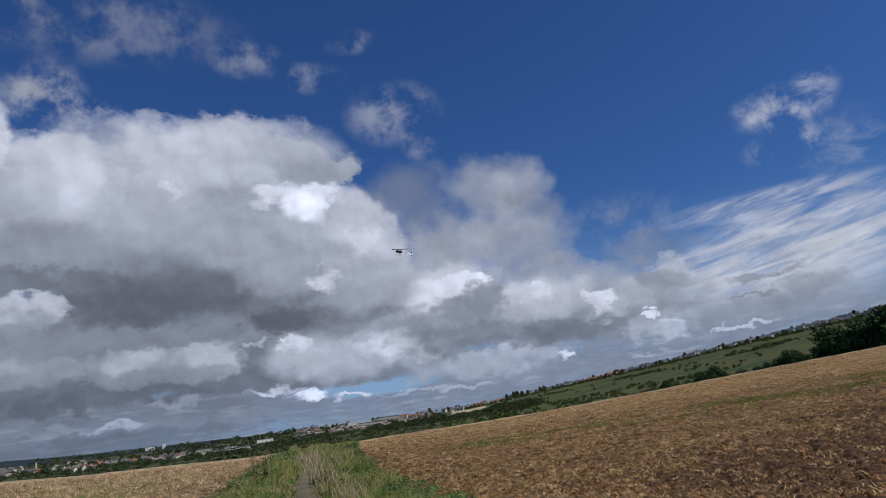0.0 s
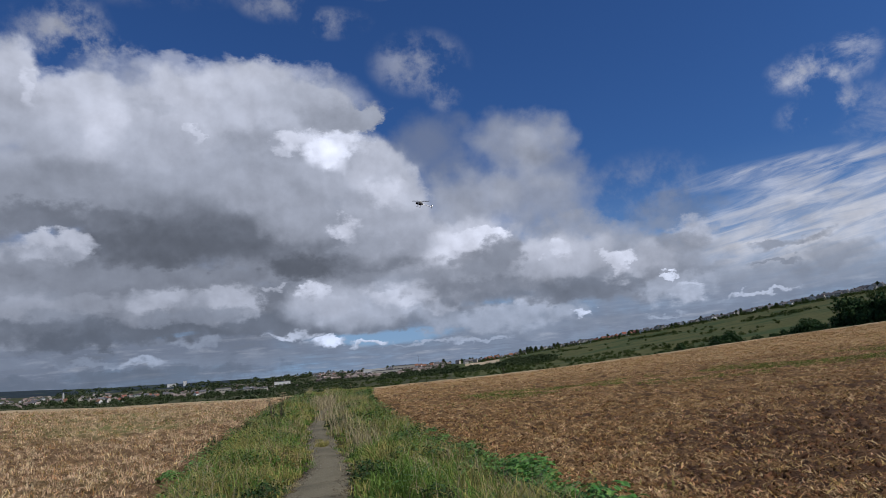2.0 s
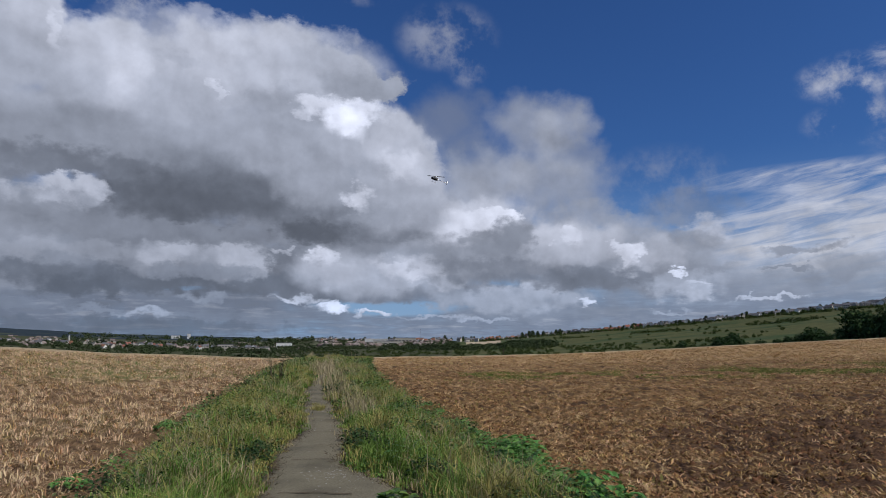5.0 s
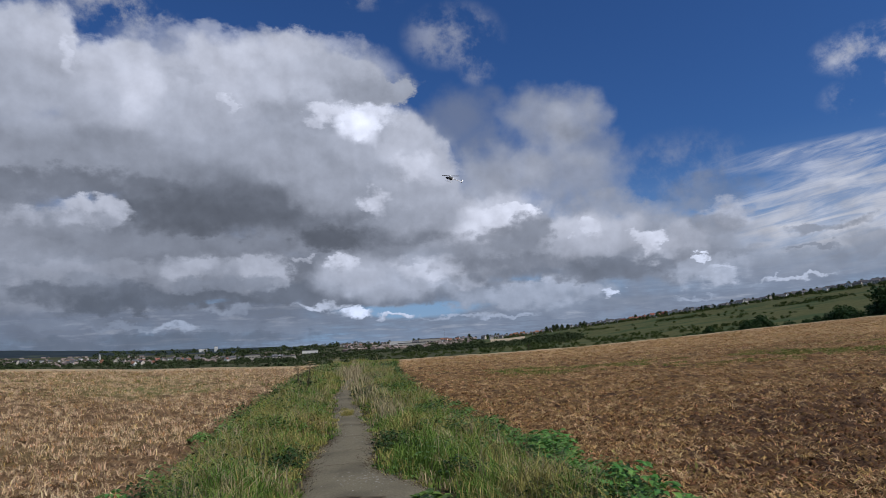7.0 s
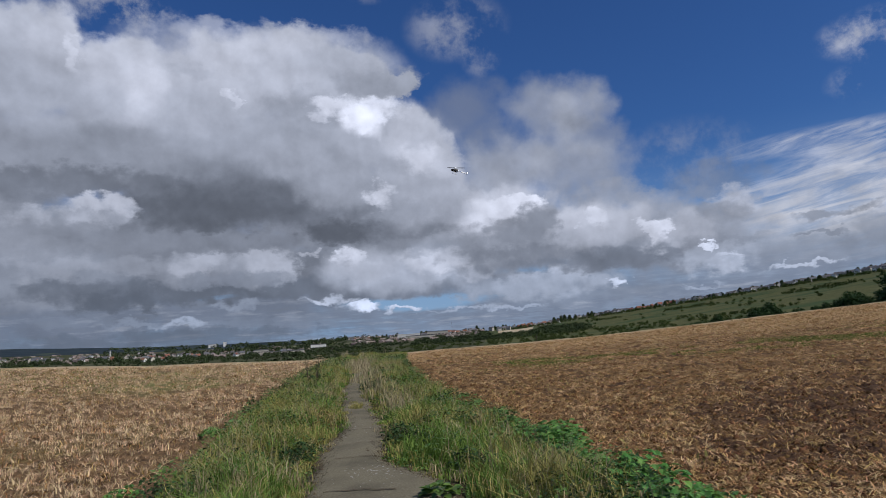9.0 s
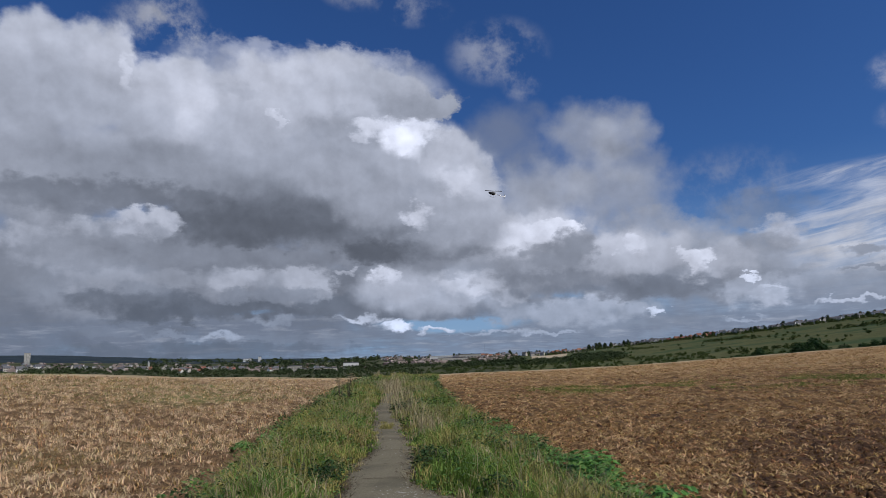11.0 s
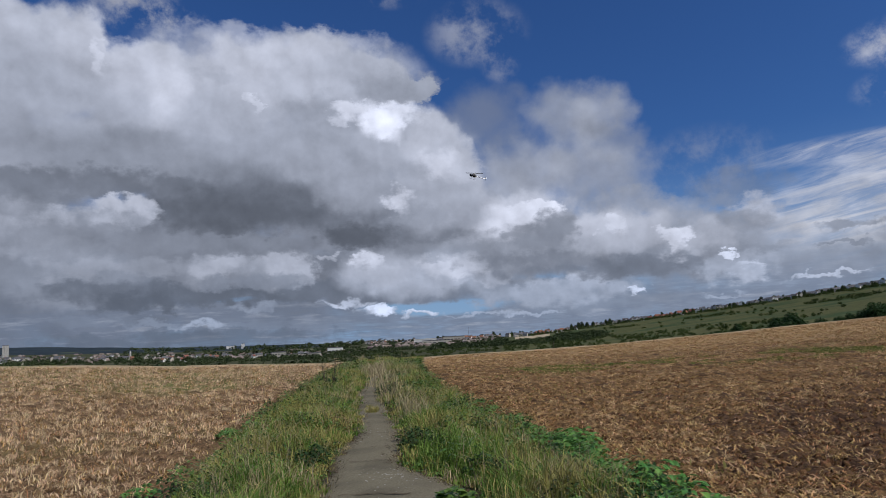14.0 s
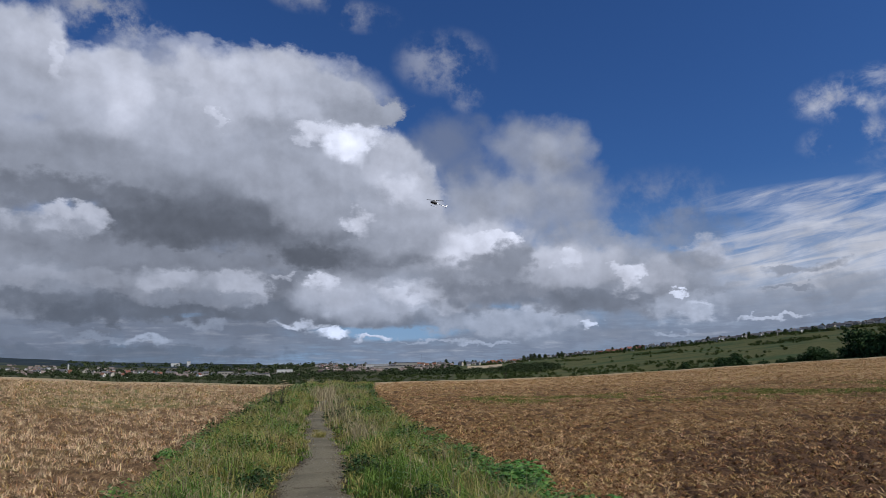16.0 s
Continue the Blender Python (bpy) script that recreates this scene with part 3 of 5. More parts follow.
# ---- mesh helpers ----
class Build:
    """Gathers verts and faces of one mesh."""

    def __init__(self):
        self.v, self.f, self.n = [], [], 0

    def add(self, verts, faces):
        self.v.extend(verts)
        self.f.extend([tuple(i + self.n for i in f) for f in faces])
        self.n += len(verts)

    def box(self, x0, x1, y0, y1, z0, z1):
        self.add([(x0, y0, z0), (x1, y0, z0), (x1, y1, z0), (x0, y1, z0), (x0, y0, z1), (x1, y0, z1), (x1, y1, z1), (x0, y1, z1)],
                 [(3, 2, 1, 0), (4, 5, 6, 7), (0, 1, 5, 4), (1, 2, 6, 5), (2, 3, 7, 6), (3, 0, 4, 7)])

    def tube(self, pts, radii, sides=6):
        """A tapered tube along points."""
        rings = []
        for i, p in enumerate(pts):
            a, b = Vector(pts[max(i - 1, 0)]), Vector(pts[min(i + 1, len(pts) - 1)])
            d = (b - a).normalized()
            u = d.cross(Vector((0.31, 0.87, 0.38))).normalized()
            w = d.cross(u)
            rings += [tuple(Vector(p) + radii[i] * (u * cos(2 * pi * k / sides) + w * sin(2 * pi * k / sides))) for k in range(sides)]
        faces = [(i * sides + k, i * sides + (k + 1) % sides, (i + 1) * sides + (k + 1) % sides, (i + 1) * sides + k)
                 for i in range(len(pts) - 1) for k in range(sides)]
        faces += [tuple(reversed(range(sides))), tuple(range((len(pts) - 1) * sides, len(pts) * sides))]
        self.add(rings, faces)

    def lathe(self, profile, sides=12, axis=2, centre=(0, 0, 0)):
        """Rings of (radius, along) about an axis."""
        vs = []
        for r, h in profile:
            for k in range(sides):
                c, s = r * cos(2 * pi * k / sides), r * sin(2 * pi * k / sides)
                p = [c, s, h] if axis == 2 else [h, c, s] if axis == 0 else [s, h, c]
                vs.append(tuple(p[j] + centre[j] for j in range(3)))
        n = len(profile)
        fs = [(i * sides + k, i * sides + (k + 1) % sides, (i + 1) * sides + (k + 1) % sides, (i + 1) * sides + k)
              for i in range(n - 1) for k in range(sides)]
        fs += [tuple(reversed(range(sides))), tuple(range((n - 1) * sides, n * sides))]
        self.add(vs, fs)


def thing(name, label, category, group="", kind="", at=None):
    ob = tagged(new(name), label, category, group, kind)
    if at is not None:
        ob.matrix_basis = at
    return ob


def mesh_of(name, build, mat, smooth=False):
    me = bpy.data.meshes.new(name)
    me.from_pydata(build.v, [], build.f)
    me.materials.append(M[mat])
    if smooth:
        me.polygons.foreach_set("use_smooth", [True] * len(me.polygons))
    me.update()
    return me


def part(name, build, mat, parent, label="", smooth=False):
    ob = new(name, mesh_of(name, build, mat, smooth))
    ob.parent = parent
    if label:
        ob["label"] = label
    return ob


def array_mesh(name, verts, faces, mats, index=None, smooth=False):
    """A mesh from arrays: verts (n, 3), faces (m, k)."""
    me = bpy.data.meshes.new(name)
    k = faces.shape[1]
    me.vertices.add(len(verts))
    me.vertices.foreach_set("co", verts.astype(np.float32).ravel())
    me.loops.add(faces.size)
    me.loops.foreach_set("vertex_index", faces.astype(np.int32).ravel())
    me.polygons.add(len(faces))
    me.polygons.foreach_set("loop_start", np.arange(0, faces.size, k, dtype=np.int32))
    for m in mats:
        me.materials.append(M[m])
    if index is not None:
        me.polygons.foreach_set("material_index", index.astype(np.int32))
    if smooth:
        me.polygons.foreach_set("use_smooth", np.ones(len(faces), dtype=bool))
    me.update(calc_edges=True)
    me.validate()
    return me


rs = np.random.RandomState(7)


def smooth_noise(x, y, scale, seed=0):
    """Cheap smooth noise in about -1 to 1 over arrays."""
    r = np.random.RandomState(seed + 101)
    out = np.zeros_like(x, dtype=float)
    for k in range(6):
        a, p, f = r.uniform(0, 2 * pi), r.uniform(0, 2 * pi), scale * r.uniform(0.6, 1.9)
        out += np.sin((x * cos(a) + y * sin(a)) * f + p + 1.3 * np.sin((x * sin(a) - y * cos(a)) * f * 0.7 + p * 2))
    return out / 3.0


# ---- the lie of the land ----
# azimuth knots in degrees, the near crest (distance, elevation seen), then the country behind it
AZ = np.array([-60, -46, -36, -26, -15, -10, -4, 4, 9, 14, 20, 26, 32.5, 40, 60], float)
CREST_R = np.array([70, 68, 66, 63, 60, 60, 62, 66, 72, 77, 82, 87, 92, 98, 110], float)
CREST_EL = np.array([0.6, -0.05, -0.55, -1.20, -1.62, -1.66, -1.55, -1.42, -1.30, -1.05, -0.70, -0.30, 0.09, 0.6, 1.2])
RIDGE_R = np.array([4300, 4300, 4300, 4200, 3900, 1900, 1450, 1300, 1230, 1190, 1140, 1080, 1000, 900, 800], float)
RIDGE_EL = np.array([1.0, 0.95, 0.78, 0.25, -0.02, -0.16, -0.30, -0.22, 0.24, 0.68, 1.15, 1.75, 2.42, 3.1, 3.8])
MID_R = np.array([1900, 1900, 1900, 1900, 1700, 1000, 850, 720, 660, 630, 600, 560, 520, 480, 440], float)
MID_EL = np.array([0.10, -0.05, -0.25, -0.62, -0.85, -0.9, -0.85, -0.75, -0.5, -0.2, 0.25, 0.75, 1.25, 1.8, 2.4])


def crest(az):
    return np.interp(az, AZ, CREST_R), np.interp(az, AZ, CREST_EL)


def land(x, y):
    """Height of the ground."""
    x, y = np.asarray(x, float), np.asarray(y, float)
    r = np.hypot(x, y) + 1e-6
    az = np.degrees(np.arctan2(x, y))
    front = np.clip((95 - np.abs(az)) / 30, 0, 1)
    a = np.clip(az, -60, 60)
    cr, ce = crest(a)
    zc = EYE + cr * np.tan(np.radians(ce))
    near = zc * (np.minimum(r, cr) / cr) ** 1.5 * front
    mr, me_ = np.interp(a, AZ, MID_R), np.interp(a, AZ, MID_EL)
    rr, re_ = np.interp(a, AZ, RIDGE_R), np.interp(a, AZ, RIDGE_EL)
    zm, zr = EYE + mr * np.tan(np.radians(me_)), EYE + rr * np.tan(np.radians(re_))
    r0, r1 = cr + 45, cr + 190
    z0 = EYE + r0 * np.tan(np.radians(ce - 1.4))
    z1 = EYE + r1 * np.tan(np.radians(ce - 0.9))
    z = near
    for ra, rb, za, zb in ((cr, r0, zc, z0), (r0, r1, z0, z1), (r1, mr, z1, zm), (mr, rr, zm, zr), (rr, rr * 1.25, zr, zr - rr * 0.012)):
        t = np.clip((r - ra) / (rb - ra), 0, 1)
        z = np.where(r > ra, (za + (zb - za) * t) * front, z)
    roll = smooth_noise(x, y, 0.012, 3) * np.clip((r - 300) / 600, 0, 1) * 1.6
    return z + roll + smooth_noise(x, y, 0.5, 5) * 0.03 * np.clip(r / 10, 0, 1) * (r < cr)


def lateral(x, y):
    """Distance to the right of the middle of the path."""
    return (x - 0.2 + 0.195 * y) * 0.9815


def on_path(w, y):
    return (w / 0.9815) + 0.2 - 0.195 * y


def verge_left(y):
    return np.interp(y, (6, 12, 20, 28, 41, 53, 62), (2.3, 2.5, 2.45, 2.2, 1.7, 0.8, 0.3))


def verge_right(y):
    return np.interp(y, (6, 10, 20, 28, 44, 55, 62), (2.65, 2.55, 2.45, 2.6, 3.7, 5.0, 5.5))


def beyond_verge(w, y):
    """How far into the fields, below 0 on the verge."""
    return np.maximum(w - verge_right(y), -verge_left(y) - w)


def edge_left(y):
    return np.interp(y, (7.8, 9.3, 11.0, 12.0, 13.3, 16, 22, 25, 28, 33), (-0.69, -0.6, -0.45, -0.24, -0.24, -0.28, -0.25, -0.08, 0.12, 0.5))


def edge_right(y):
    return np.interp(y, (6.8, 7.6, 8.1, 8.5, 9.1, 10.5, 13, 15.7, 22, 27, 33), (0.92, 0.86, 0.68, 0.42, 0.2, 0.34, 0.46, 0.38, 0.29, 0.4, 0.85))


def off_path(w, y):
    """How far beyond the tarmac's edge, below 0 on the tarmac."""
    return np.maximum(w - edge_right(y), edge_left(y) - w)


def dark_vignetted_soil(x, y):
    """Above 0 where the ploughed soil is darker and less strewn with straw."""
    # grows to the near right, where soil darkness and painted vignette meet
    return (lateral(x, y) - 5.0) / 4 - np.maximum(np.hypot(x, y) - 12.5, 0) / 3.5 + 0.6 * smooth_noise(x, y, 0.35, 97) + 0.6 * smooth_noise(x, y, 1.3, 98) + 0.5 * smooth_noise(x, y, 5.0, 99)


def region(x, y):
    """0 stubble, 1 ploughed, 2 verge, 3 pasture, 4 valley, 5 far hill."""
    r, az = np.hypot(x, y), np.clip(np.degrees(np.arctan2(x, y)), -60, 60)
    cr, _ = crest(az)
    w = lateral(x, y)
    k = np.where(w < 0, 0, 1)
    k = np.where(beyond_verge(w, y) < 0.12 * np.sin(y * 1.7) + 0.1 * np.sin(y * 4.1), 2, k)
    k = np.where((k == 1) & (dark_vignetted_soil(x, y) > 0), 8, k)
    k = np.where((r > cr - 7 - 2 * smooth_noise(x, y, 0.08, 95)) & ((k < 2) | (k == 8)), 7, k)
    k = np.where(r > cr + 3, np.where(az > 1, 3, 4), k)
    k = np.where((k == 1) & (r + 8 * smooth_noise(x, y, 0.12, 91) + 9 * smooth_noise(x, y, 0.9, 92) + 12 * smooth_noise(x, y, 4.0, 93) > 50), 6, k)
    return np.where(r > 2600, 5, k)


def make_ground():
    azs = np.concatenate([np.arange(-180, -50, 5.0), np.arange(-50, 50, 0.4), np.arange(50, 180, 5.0)])
    rads = np.concatenate([[0.0], np.geomspace(0.6, 30, 190), np.geomspace(30.6, 120, 60), np.geomspace(124, 4850, 90)])
    A, R = np.meshgrid(np.radians(azs), rads)
    X, Y = R * np.sin(A), R * np.cos(A)
    Z = land(X, Y)
    rough = (beyond_verge(lateral(X, Y), Y) > 0.2) & (R < 40)
    Z = Z + np.where(rough, 0.034 * rs.randn(*Z.shape) * np.clip(R / 12, 0.3, 1.3), 0)
    n = len(azs)
    i, j = np.meshgrid(np.arange(len(rads) - 1), np.arange(n), indexing="ij")
    j2 = (j + 1) % n
    F = np.stack([i * n + j, (i + 1) * n + j, (i + 1) * n + j2, i * n + j2], -1).reshape(-1, 4)[:, ::-1]
    V = np.stack([X, Y, Z], -1).reshape(-1, 3)
    c = V[F].mean(1)
    me = array_mesh("ground", V, F, ["stubble_soil", "ploughed_soil", "verge_soil", "pasture", "valley", "hazed_far_hill", "straw_soil", "pale_margin", "dark_vignetted_soil"], region(c[:, 0], c[:, 1]), True)
    return tagged(new("ground", me), "rolling farmland ground with stubble fields, pasture and far hills", "ground", kind="structure")


make_ground()


def make_path():
    """A worn tarmac path with ragged edges, a low slab on the ground."""
    ys = np.arange(-8, 33, 0.12)
    left = edge_left(ys) - 0.05 + 0.04 * np.sin(ys * 2.3) + 0.03 * np.sin(ys * 5.1 + 1) + 0.025 * rs.randn(len(ys))
    right = edge_right(ys) + 0.05 + 0.03 * np.sin(ys * 2.9 + 2) + 0.03 * np.sin(ys * 6.3) + 0.025 * rs.randn(len(ys))
    m = 9
    V = []
    for k in range(m):
        w = left + (right - left) * k / (m - 1)
        x = on_path(w, ys)
        crown = 0.035 - 0.02 * (2 * k / (m - 1) - 1) ** 2
        V.append(np.stack([x, ys, land(x, ys) + crown + 0.0025 * smooth_noise(x, ys, 3, 9)], -1))
    for w in (right, left):
        x = on_path(w, ys)
        V.append(np.stack([x, ys, land(x, ys) - 0.06], -1))
    V = np.array(V)
    n = len(ys)
    idx = lambda a, b: a * n + b
    F = []
    ring = list(range(m)) + [m, m + 1]
    for a in range(len(ring)):
        p, q = ring[a], ring[(a + 1) % len(ring)]
        b = np.arange(n - 1)
        F.append(np.stack([idx(p, b), idx(q, b), idx(q, b + 1), idx(p, b + 1)], -1))
    me = array_mesh("footpath", V.reshape(-1, 3), np.concatenate(F), ["asphalt"])
    tagged(new("footpath", me), "worn grey tarmac footpath with ragged cracked edges", "path", kind="structure")


make_path()


# ---- scattered growth ----
def blades(name, x, y, h, w, lean, mat, label, category, bend=0.4, heading=None, z=None):
    """One object of many blades: each a bent strip of three triangles."""
    n = len(x)
    z = land(x, y) if z is None else z
    a = rs.uniform(0, 2 * pi, n)
    d = rs.uniform(0, 2 * pi, n) if heading is None else heading
    lx, ly = np.cos(d) * lean, np.sin(d) * lean
    sx, sy = np.cos(a) * w / 2, np.sin(a) * w / 2
    base = np.stack([x, y, z], -1)
    side = np.stack([sx, sy, np.zeros(n)], -1)
    mid = base + np.stack([lx * h * (0.5 - 0.5 * bend), ly * h * (0.5 - 0.5 * bend), h * 0.6], -1)
    tip = base + np.stack([lx * h, ly * h, h * (1 - 0.25 * np.minimum(lean, 1.5) * bend)], -1)
    V = np.stack([base - side, base + side, mid + side * 0.75, mid - side * 0.75, tip], 1).reshape(-1, 3)
    o = np.arange(n)[:, None] * 5
    F = np.concatenate([o + np.array([0, 1, 2]), o + np.array([0, 2, 3]), o + np.array([3, 2, 4])], 0)
    return tagged(new(name, array_mesh(name, V, F, [mat])), label, category, kind="stuff")


def spread(n, r0, r1, a0, a1, power=1.0):
    """Places in a fan, denser near the middle."""
    u = rs.rand(n)
    r = (r0 ** power + u * (r1 ** power - r0 ** power)) ** (1 / power)
    a = np.radians(rs.uniform(a0, a1, n))
    x, y = r * np.sin(a), r * np.cos(a)
    # one in fourteen lies on the ground beside and behind the eye
    m = n // 14
    x[:m], y[:m] = rs.uniform(-15, 15, m), rs.uniform(-13, 6, m)
    return x, y, np.hypot(x, y)


def bunches(x, y, each, radius):
    """Each place becomes a bunch of blades that lean about one way: places and headings."""
    n = len(x)
    head = np.repeat(rs.uniform(0, 2 * pi, n), each) + rs.randn(n * each) * 0.7
    rr = np.repeat(radius, each)
    return np.repeat(x, each) + rs.randn(n * each) * rr, np.repeat(y, each) + rs.randn(n * each) * rr, head


def stubble():
    for mat, n, each, lab in (("straw", 54000, 8, "pale dry standing stubble and straw on brown soil"), ("old_straw", 26000, 4, "brown broken straw between the stubble")):
        x, y, r = spread(n, 4, 70, -56, 8, 0.62)
        out = -verge_left(y) - lateral(x, y)
        patch = 0.5 * smooth_noise(x, y, 0.7, 1) + 0.5 * smooth_noise(x, y, 2.6, 6)
        keep = (out > 0.2 + 0.25 * rs.rand(n)) & (rs.rand(n) < (0.72 + 0.4 * patch) * (0.3 + 0.7 * np.clip(out / 1.1, 0, 1))) & (r < crest(np.degrees(np.arctan2(x, y)))[0] - 6)
        x, y, r = x[keep], y[keep], r[keep]
        tall = np.repeat(rs.rand(len(x)) < 0.3, each)
        x, y, head = bunches(x, y, each, 0.022 + 0.0016 * r)
        k, r = len(x), np.hypot(x, y)
        h = np.where(tall, rs.uniform(0.05, 0.13, k), rs.uniform(0.02, 0.06, k)) * (1 + r / 70)
        blades("stubble", x, y, h, rs.uniform(0.006, 0.016, k) * (1 + r / 50), np.where(tall, rs.uniform(0.2, 1.3, k), rs.uniform(1.2, 4.5, k)), mat, lab, "stubble", bend=0.5, heading=head)
    x, y, r = spread(30000, 8, 66, -56, 8, 1.2)
    w = lateral(x, y)
    patch = smooth_noise(x, y, 0.22, 21)
    keep = (w < -verge_left(y) - 0.3) & ((patch > 0.6 - 0.85 * (r > 28) * (r < 58)))
    x, y, r = x[keep], y[keep], r[keep]
    blades("regrowth", x, y, rs.uniform(0.03, 0.10, len(x)), 0.02 * (1 + r / 50), rs.uniform(0.2, 1.2, len(x)), "weed",
           "thin green regrowth among the stubble", "weeds")


def straw_litter():
    """Straw lying on the ploughed side, with clods of soil."""
    for mat, n, each, seed, lab in (("old_straw", 66000, 5, 81, "chopped brown straw and chaff lying on ploughed soil"), ("field_straw", 80000, 5, 82, "pale straw scattered over the ploughed field")):
        x, y, r = spread(n, 4, 112, -14, 58, 0.45)
        patch = smooth_noise(x, y, 0.7, seed) * 0.3 + 0.35 * smooth_noise(x, y, 3.0, seed + 9)
        keep = (lateral(x, y) > verge_right(y) + 0.1 + 0.3 * rs.rand(n)) & (rs.rand(n) < (0.72 if mat == "old_straw" else np.clip(r / 28, 0.5, 1.1)) + 0.6 * patch) & (r < crest(np.degrees(np.arctan2(x, y)))[0] - 5)
        keep &= (rs.rand(n) < np.clip(0.8 - 0.5 * dark_vignetted_soil(x, y), 0.38, 1.0))
        x, y, head = bunches(x[keep], y[keep], each, 0.022 + 0.0013 * r[keep])
        k, r = len(x), np.hypot(x, y)
        h = rs.uniform(0.012, 0.045, k) * (1 + r / 60)
        blades("straw_litter", x, y, h, rs.uniform(0.006, 0.017, k) * (1 + r / 30), rs.uniform(0.8, 4.0, k), mat, lab, "straw", bend=0.4, heading=head, z=land(x, y) + 0.02 * rs.rand(k))
    x, y, r = spread(52000, 4, 44, -12, 58, 0.6)
    keep = lateral(x, y) > verge_right(y) + 0.15
    x, y, r = x[keep], y[keep], r[keep]
    n = len(x)
    s = (0.010 + 0.042 * rs.rand(n) ** 2.2) * (1 + r / 90)
    base = np.array([(1, 0, 0), (-0.5, 0.87, 0), (-0.5, -0.87, 0), (0.4, 0.2, 0.8), (-0.3, 0.3, 0.65), (0.0, -0.5, 0.6)])
    ang = rs.uniform(0, 2 * pi, n)
    j = base[None] * (1 + 0.35 * rs.randn(n, 6, 1))
    c, sn = np.cos(ang)[:, None], np.sin(ang)[:, None]
    V = np.stack([j[..., 0] * c - j[..., 1] * sn, j[..., 0] * sn + j[..., 1] * c, j[..., 2]], -1) * s[:, None, None]
    V += np.stack([x, y, land(x, y) - 0.01], -1)[:, None]
    f = np.array([(0, 3, 5), (0, 1, 3), (1, 4, 3), (1, 2, 4), (2, 5, 4), (2, 0, 5), (3, 4, 5)])
    F = (np.arange(n)[:, None, None] * 6 + f[None]).reshape(-1, 3)
    tagged(new("soil_clods", array_mesh("soil_clods", V.reshape(-1, 3), F, ["clod"])), "crumbled red-brown clods of ploughed soil", "soil", kind="stuff")
    # a weedy green strip across the field
    for mat, n, lab in (("weed", 46000, "patchy strip of green weeds across the ploughed field"), ("olive_grass", 9000, "thin yellowish weeds across the ploughed field")):
        t = rs.uniform(0, 1, n) ** 0.8
        x = -1 + 46 * t + rs.randn(n) * 1.5
        y = 30 - 1.5 * t + rs.randn(n) * (1.6 + 1.6 * t)
        keep = (smooth_noise(x, y, 0.5, 11) + 0.5 * smooth_noise(x, y, 2, 12) > 0.2 - 0.9 * t) & (lateral(x, y) > verge_right(y) + 0.4)
        x, y = x[keep], y[keep]
        blades("weed_strip", x, y, rs.uniform(0.04, 0.11, len(x)), 0.026, rs.uniform(0.2, 1.2, len(x)), mat, lab, "weeds")
    x, y, r = spread(9000, 8, 90, -8, 55, 0.9)
    keep = (smooth_noise(x, y, 0.35, 15) > 0.55) & (lateral(x, y) > verge_right(y) + 0.6)
    x, y = x[keep], y[keep]
    blades("seedlings", x, y, rs.uniform(0.03, 0.1, len(x)), 0.04, rs.uniform(0.2, 1.2, len(x)), "olive_grass", "sparse green seedlings on the ploughed soil", "weeds")


def verge_places(n, y1=62.0, lo=0.0, over=0.0):
    """Places on both verges: lo and over: how far inside the tarmac's edge and beyond the field's edge they go."""
    y = (2.0 ** 0.35 + rs.rand(n) * (y1 ** 0.35 - 2.0 ** 0.35)) ** (1 / 0.35)
    m = n // 10
    y[:m] = rs.uniform(-11, 3, m)
    u = rs.rand(n)
    right = rs.rand(n) < 0.52
    w = np.where(right, edge_right(y) + lo + u * (verge_right(y) + over - edge_right(y) - lo), edge_left(y) - lo - u * (verge_left(y) + over + edge_left(y) - lo))
    return on_path(w, y), y, w


def verge():
    each = 9
    for mat, n, lab, cat in (("grass", 15500, "lush green grass on the path verge", "grass"), ("olive_grass", 12500, "yellowing olive grass on the path verge", "grass"),
                             ("dry_grass", 7000, "bleached dead grass among the verge", "grass")):
        x, y, w = verge_places(n, lo=-0.06)
        p = smooth_noise(x, y, 1.1, 31) * 0.7 + smooth_noise(x, y, 3.4, 32) * 0.6
        p = {"grass": p + 0.05, "olive_grass": 0.4 - p, "dry_grass": smooth_noise(x, y, 1.6, 35) - 0.1}[mat]
        out = off_path(w, y)
        keep = (rs.rand(n) < np.clip(0.45 + 0.8 * p, 0.05, 1)) & ((out > 0.12 * smooth_noise(x, y, 3.0, 37) - 0.02) | (y > 30))
        keep &= ~((w > verge_right(y) - 0.4) & (y < 15) & (rs.rand(n) < 0.7))
        x, y, w, out = x[keep], y[keep], w[keep], out[keep]
        k = len(x)
        edge = np.clip((out - 0.02) / 0.6, 0, 1) * np.clip(-beyond_verge(w, y) / 0.5, 0.25, 1)
        low = np.where(w > 2.6, 0.45, 1.0) * np.where(y > 34, 0.8, 1.0)
        h = (0.08 + 0.27 * edge) * rs.uniform(0.5, 1.35, k) * (1 + 0.45 * smooth_noise(x, y, 1.7, 33)) * low
        tip = np.repeat(np.clip(h, 0.05, 0.6), each) * rs.uniform(0.45, 1.1, k * each)
        x, y, head = bunches(x, y, each, 0.035 + 0.001 * np.abs(y))
        head += rs.uniform(-1.2, 1.2, len(x))
        blades("verge_" + mat, x, y, tip, rs.uniform(0.005, 0.013, k * each) * (1 + np.abs(y) / 20), rs.uniform(0.15, 1.2, k * each), mat, lab, cat, bend=0.6, heading=head)


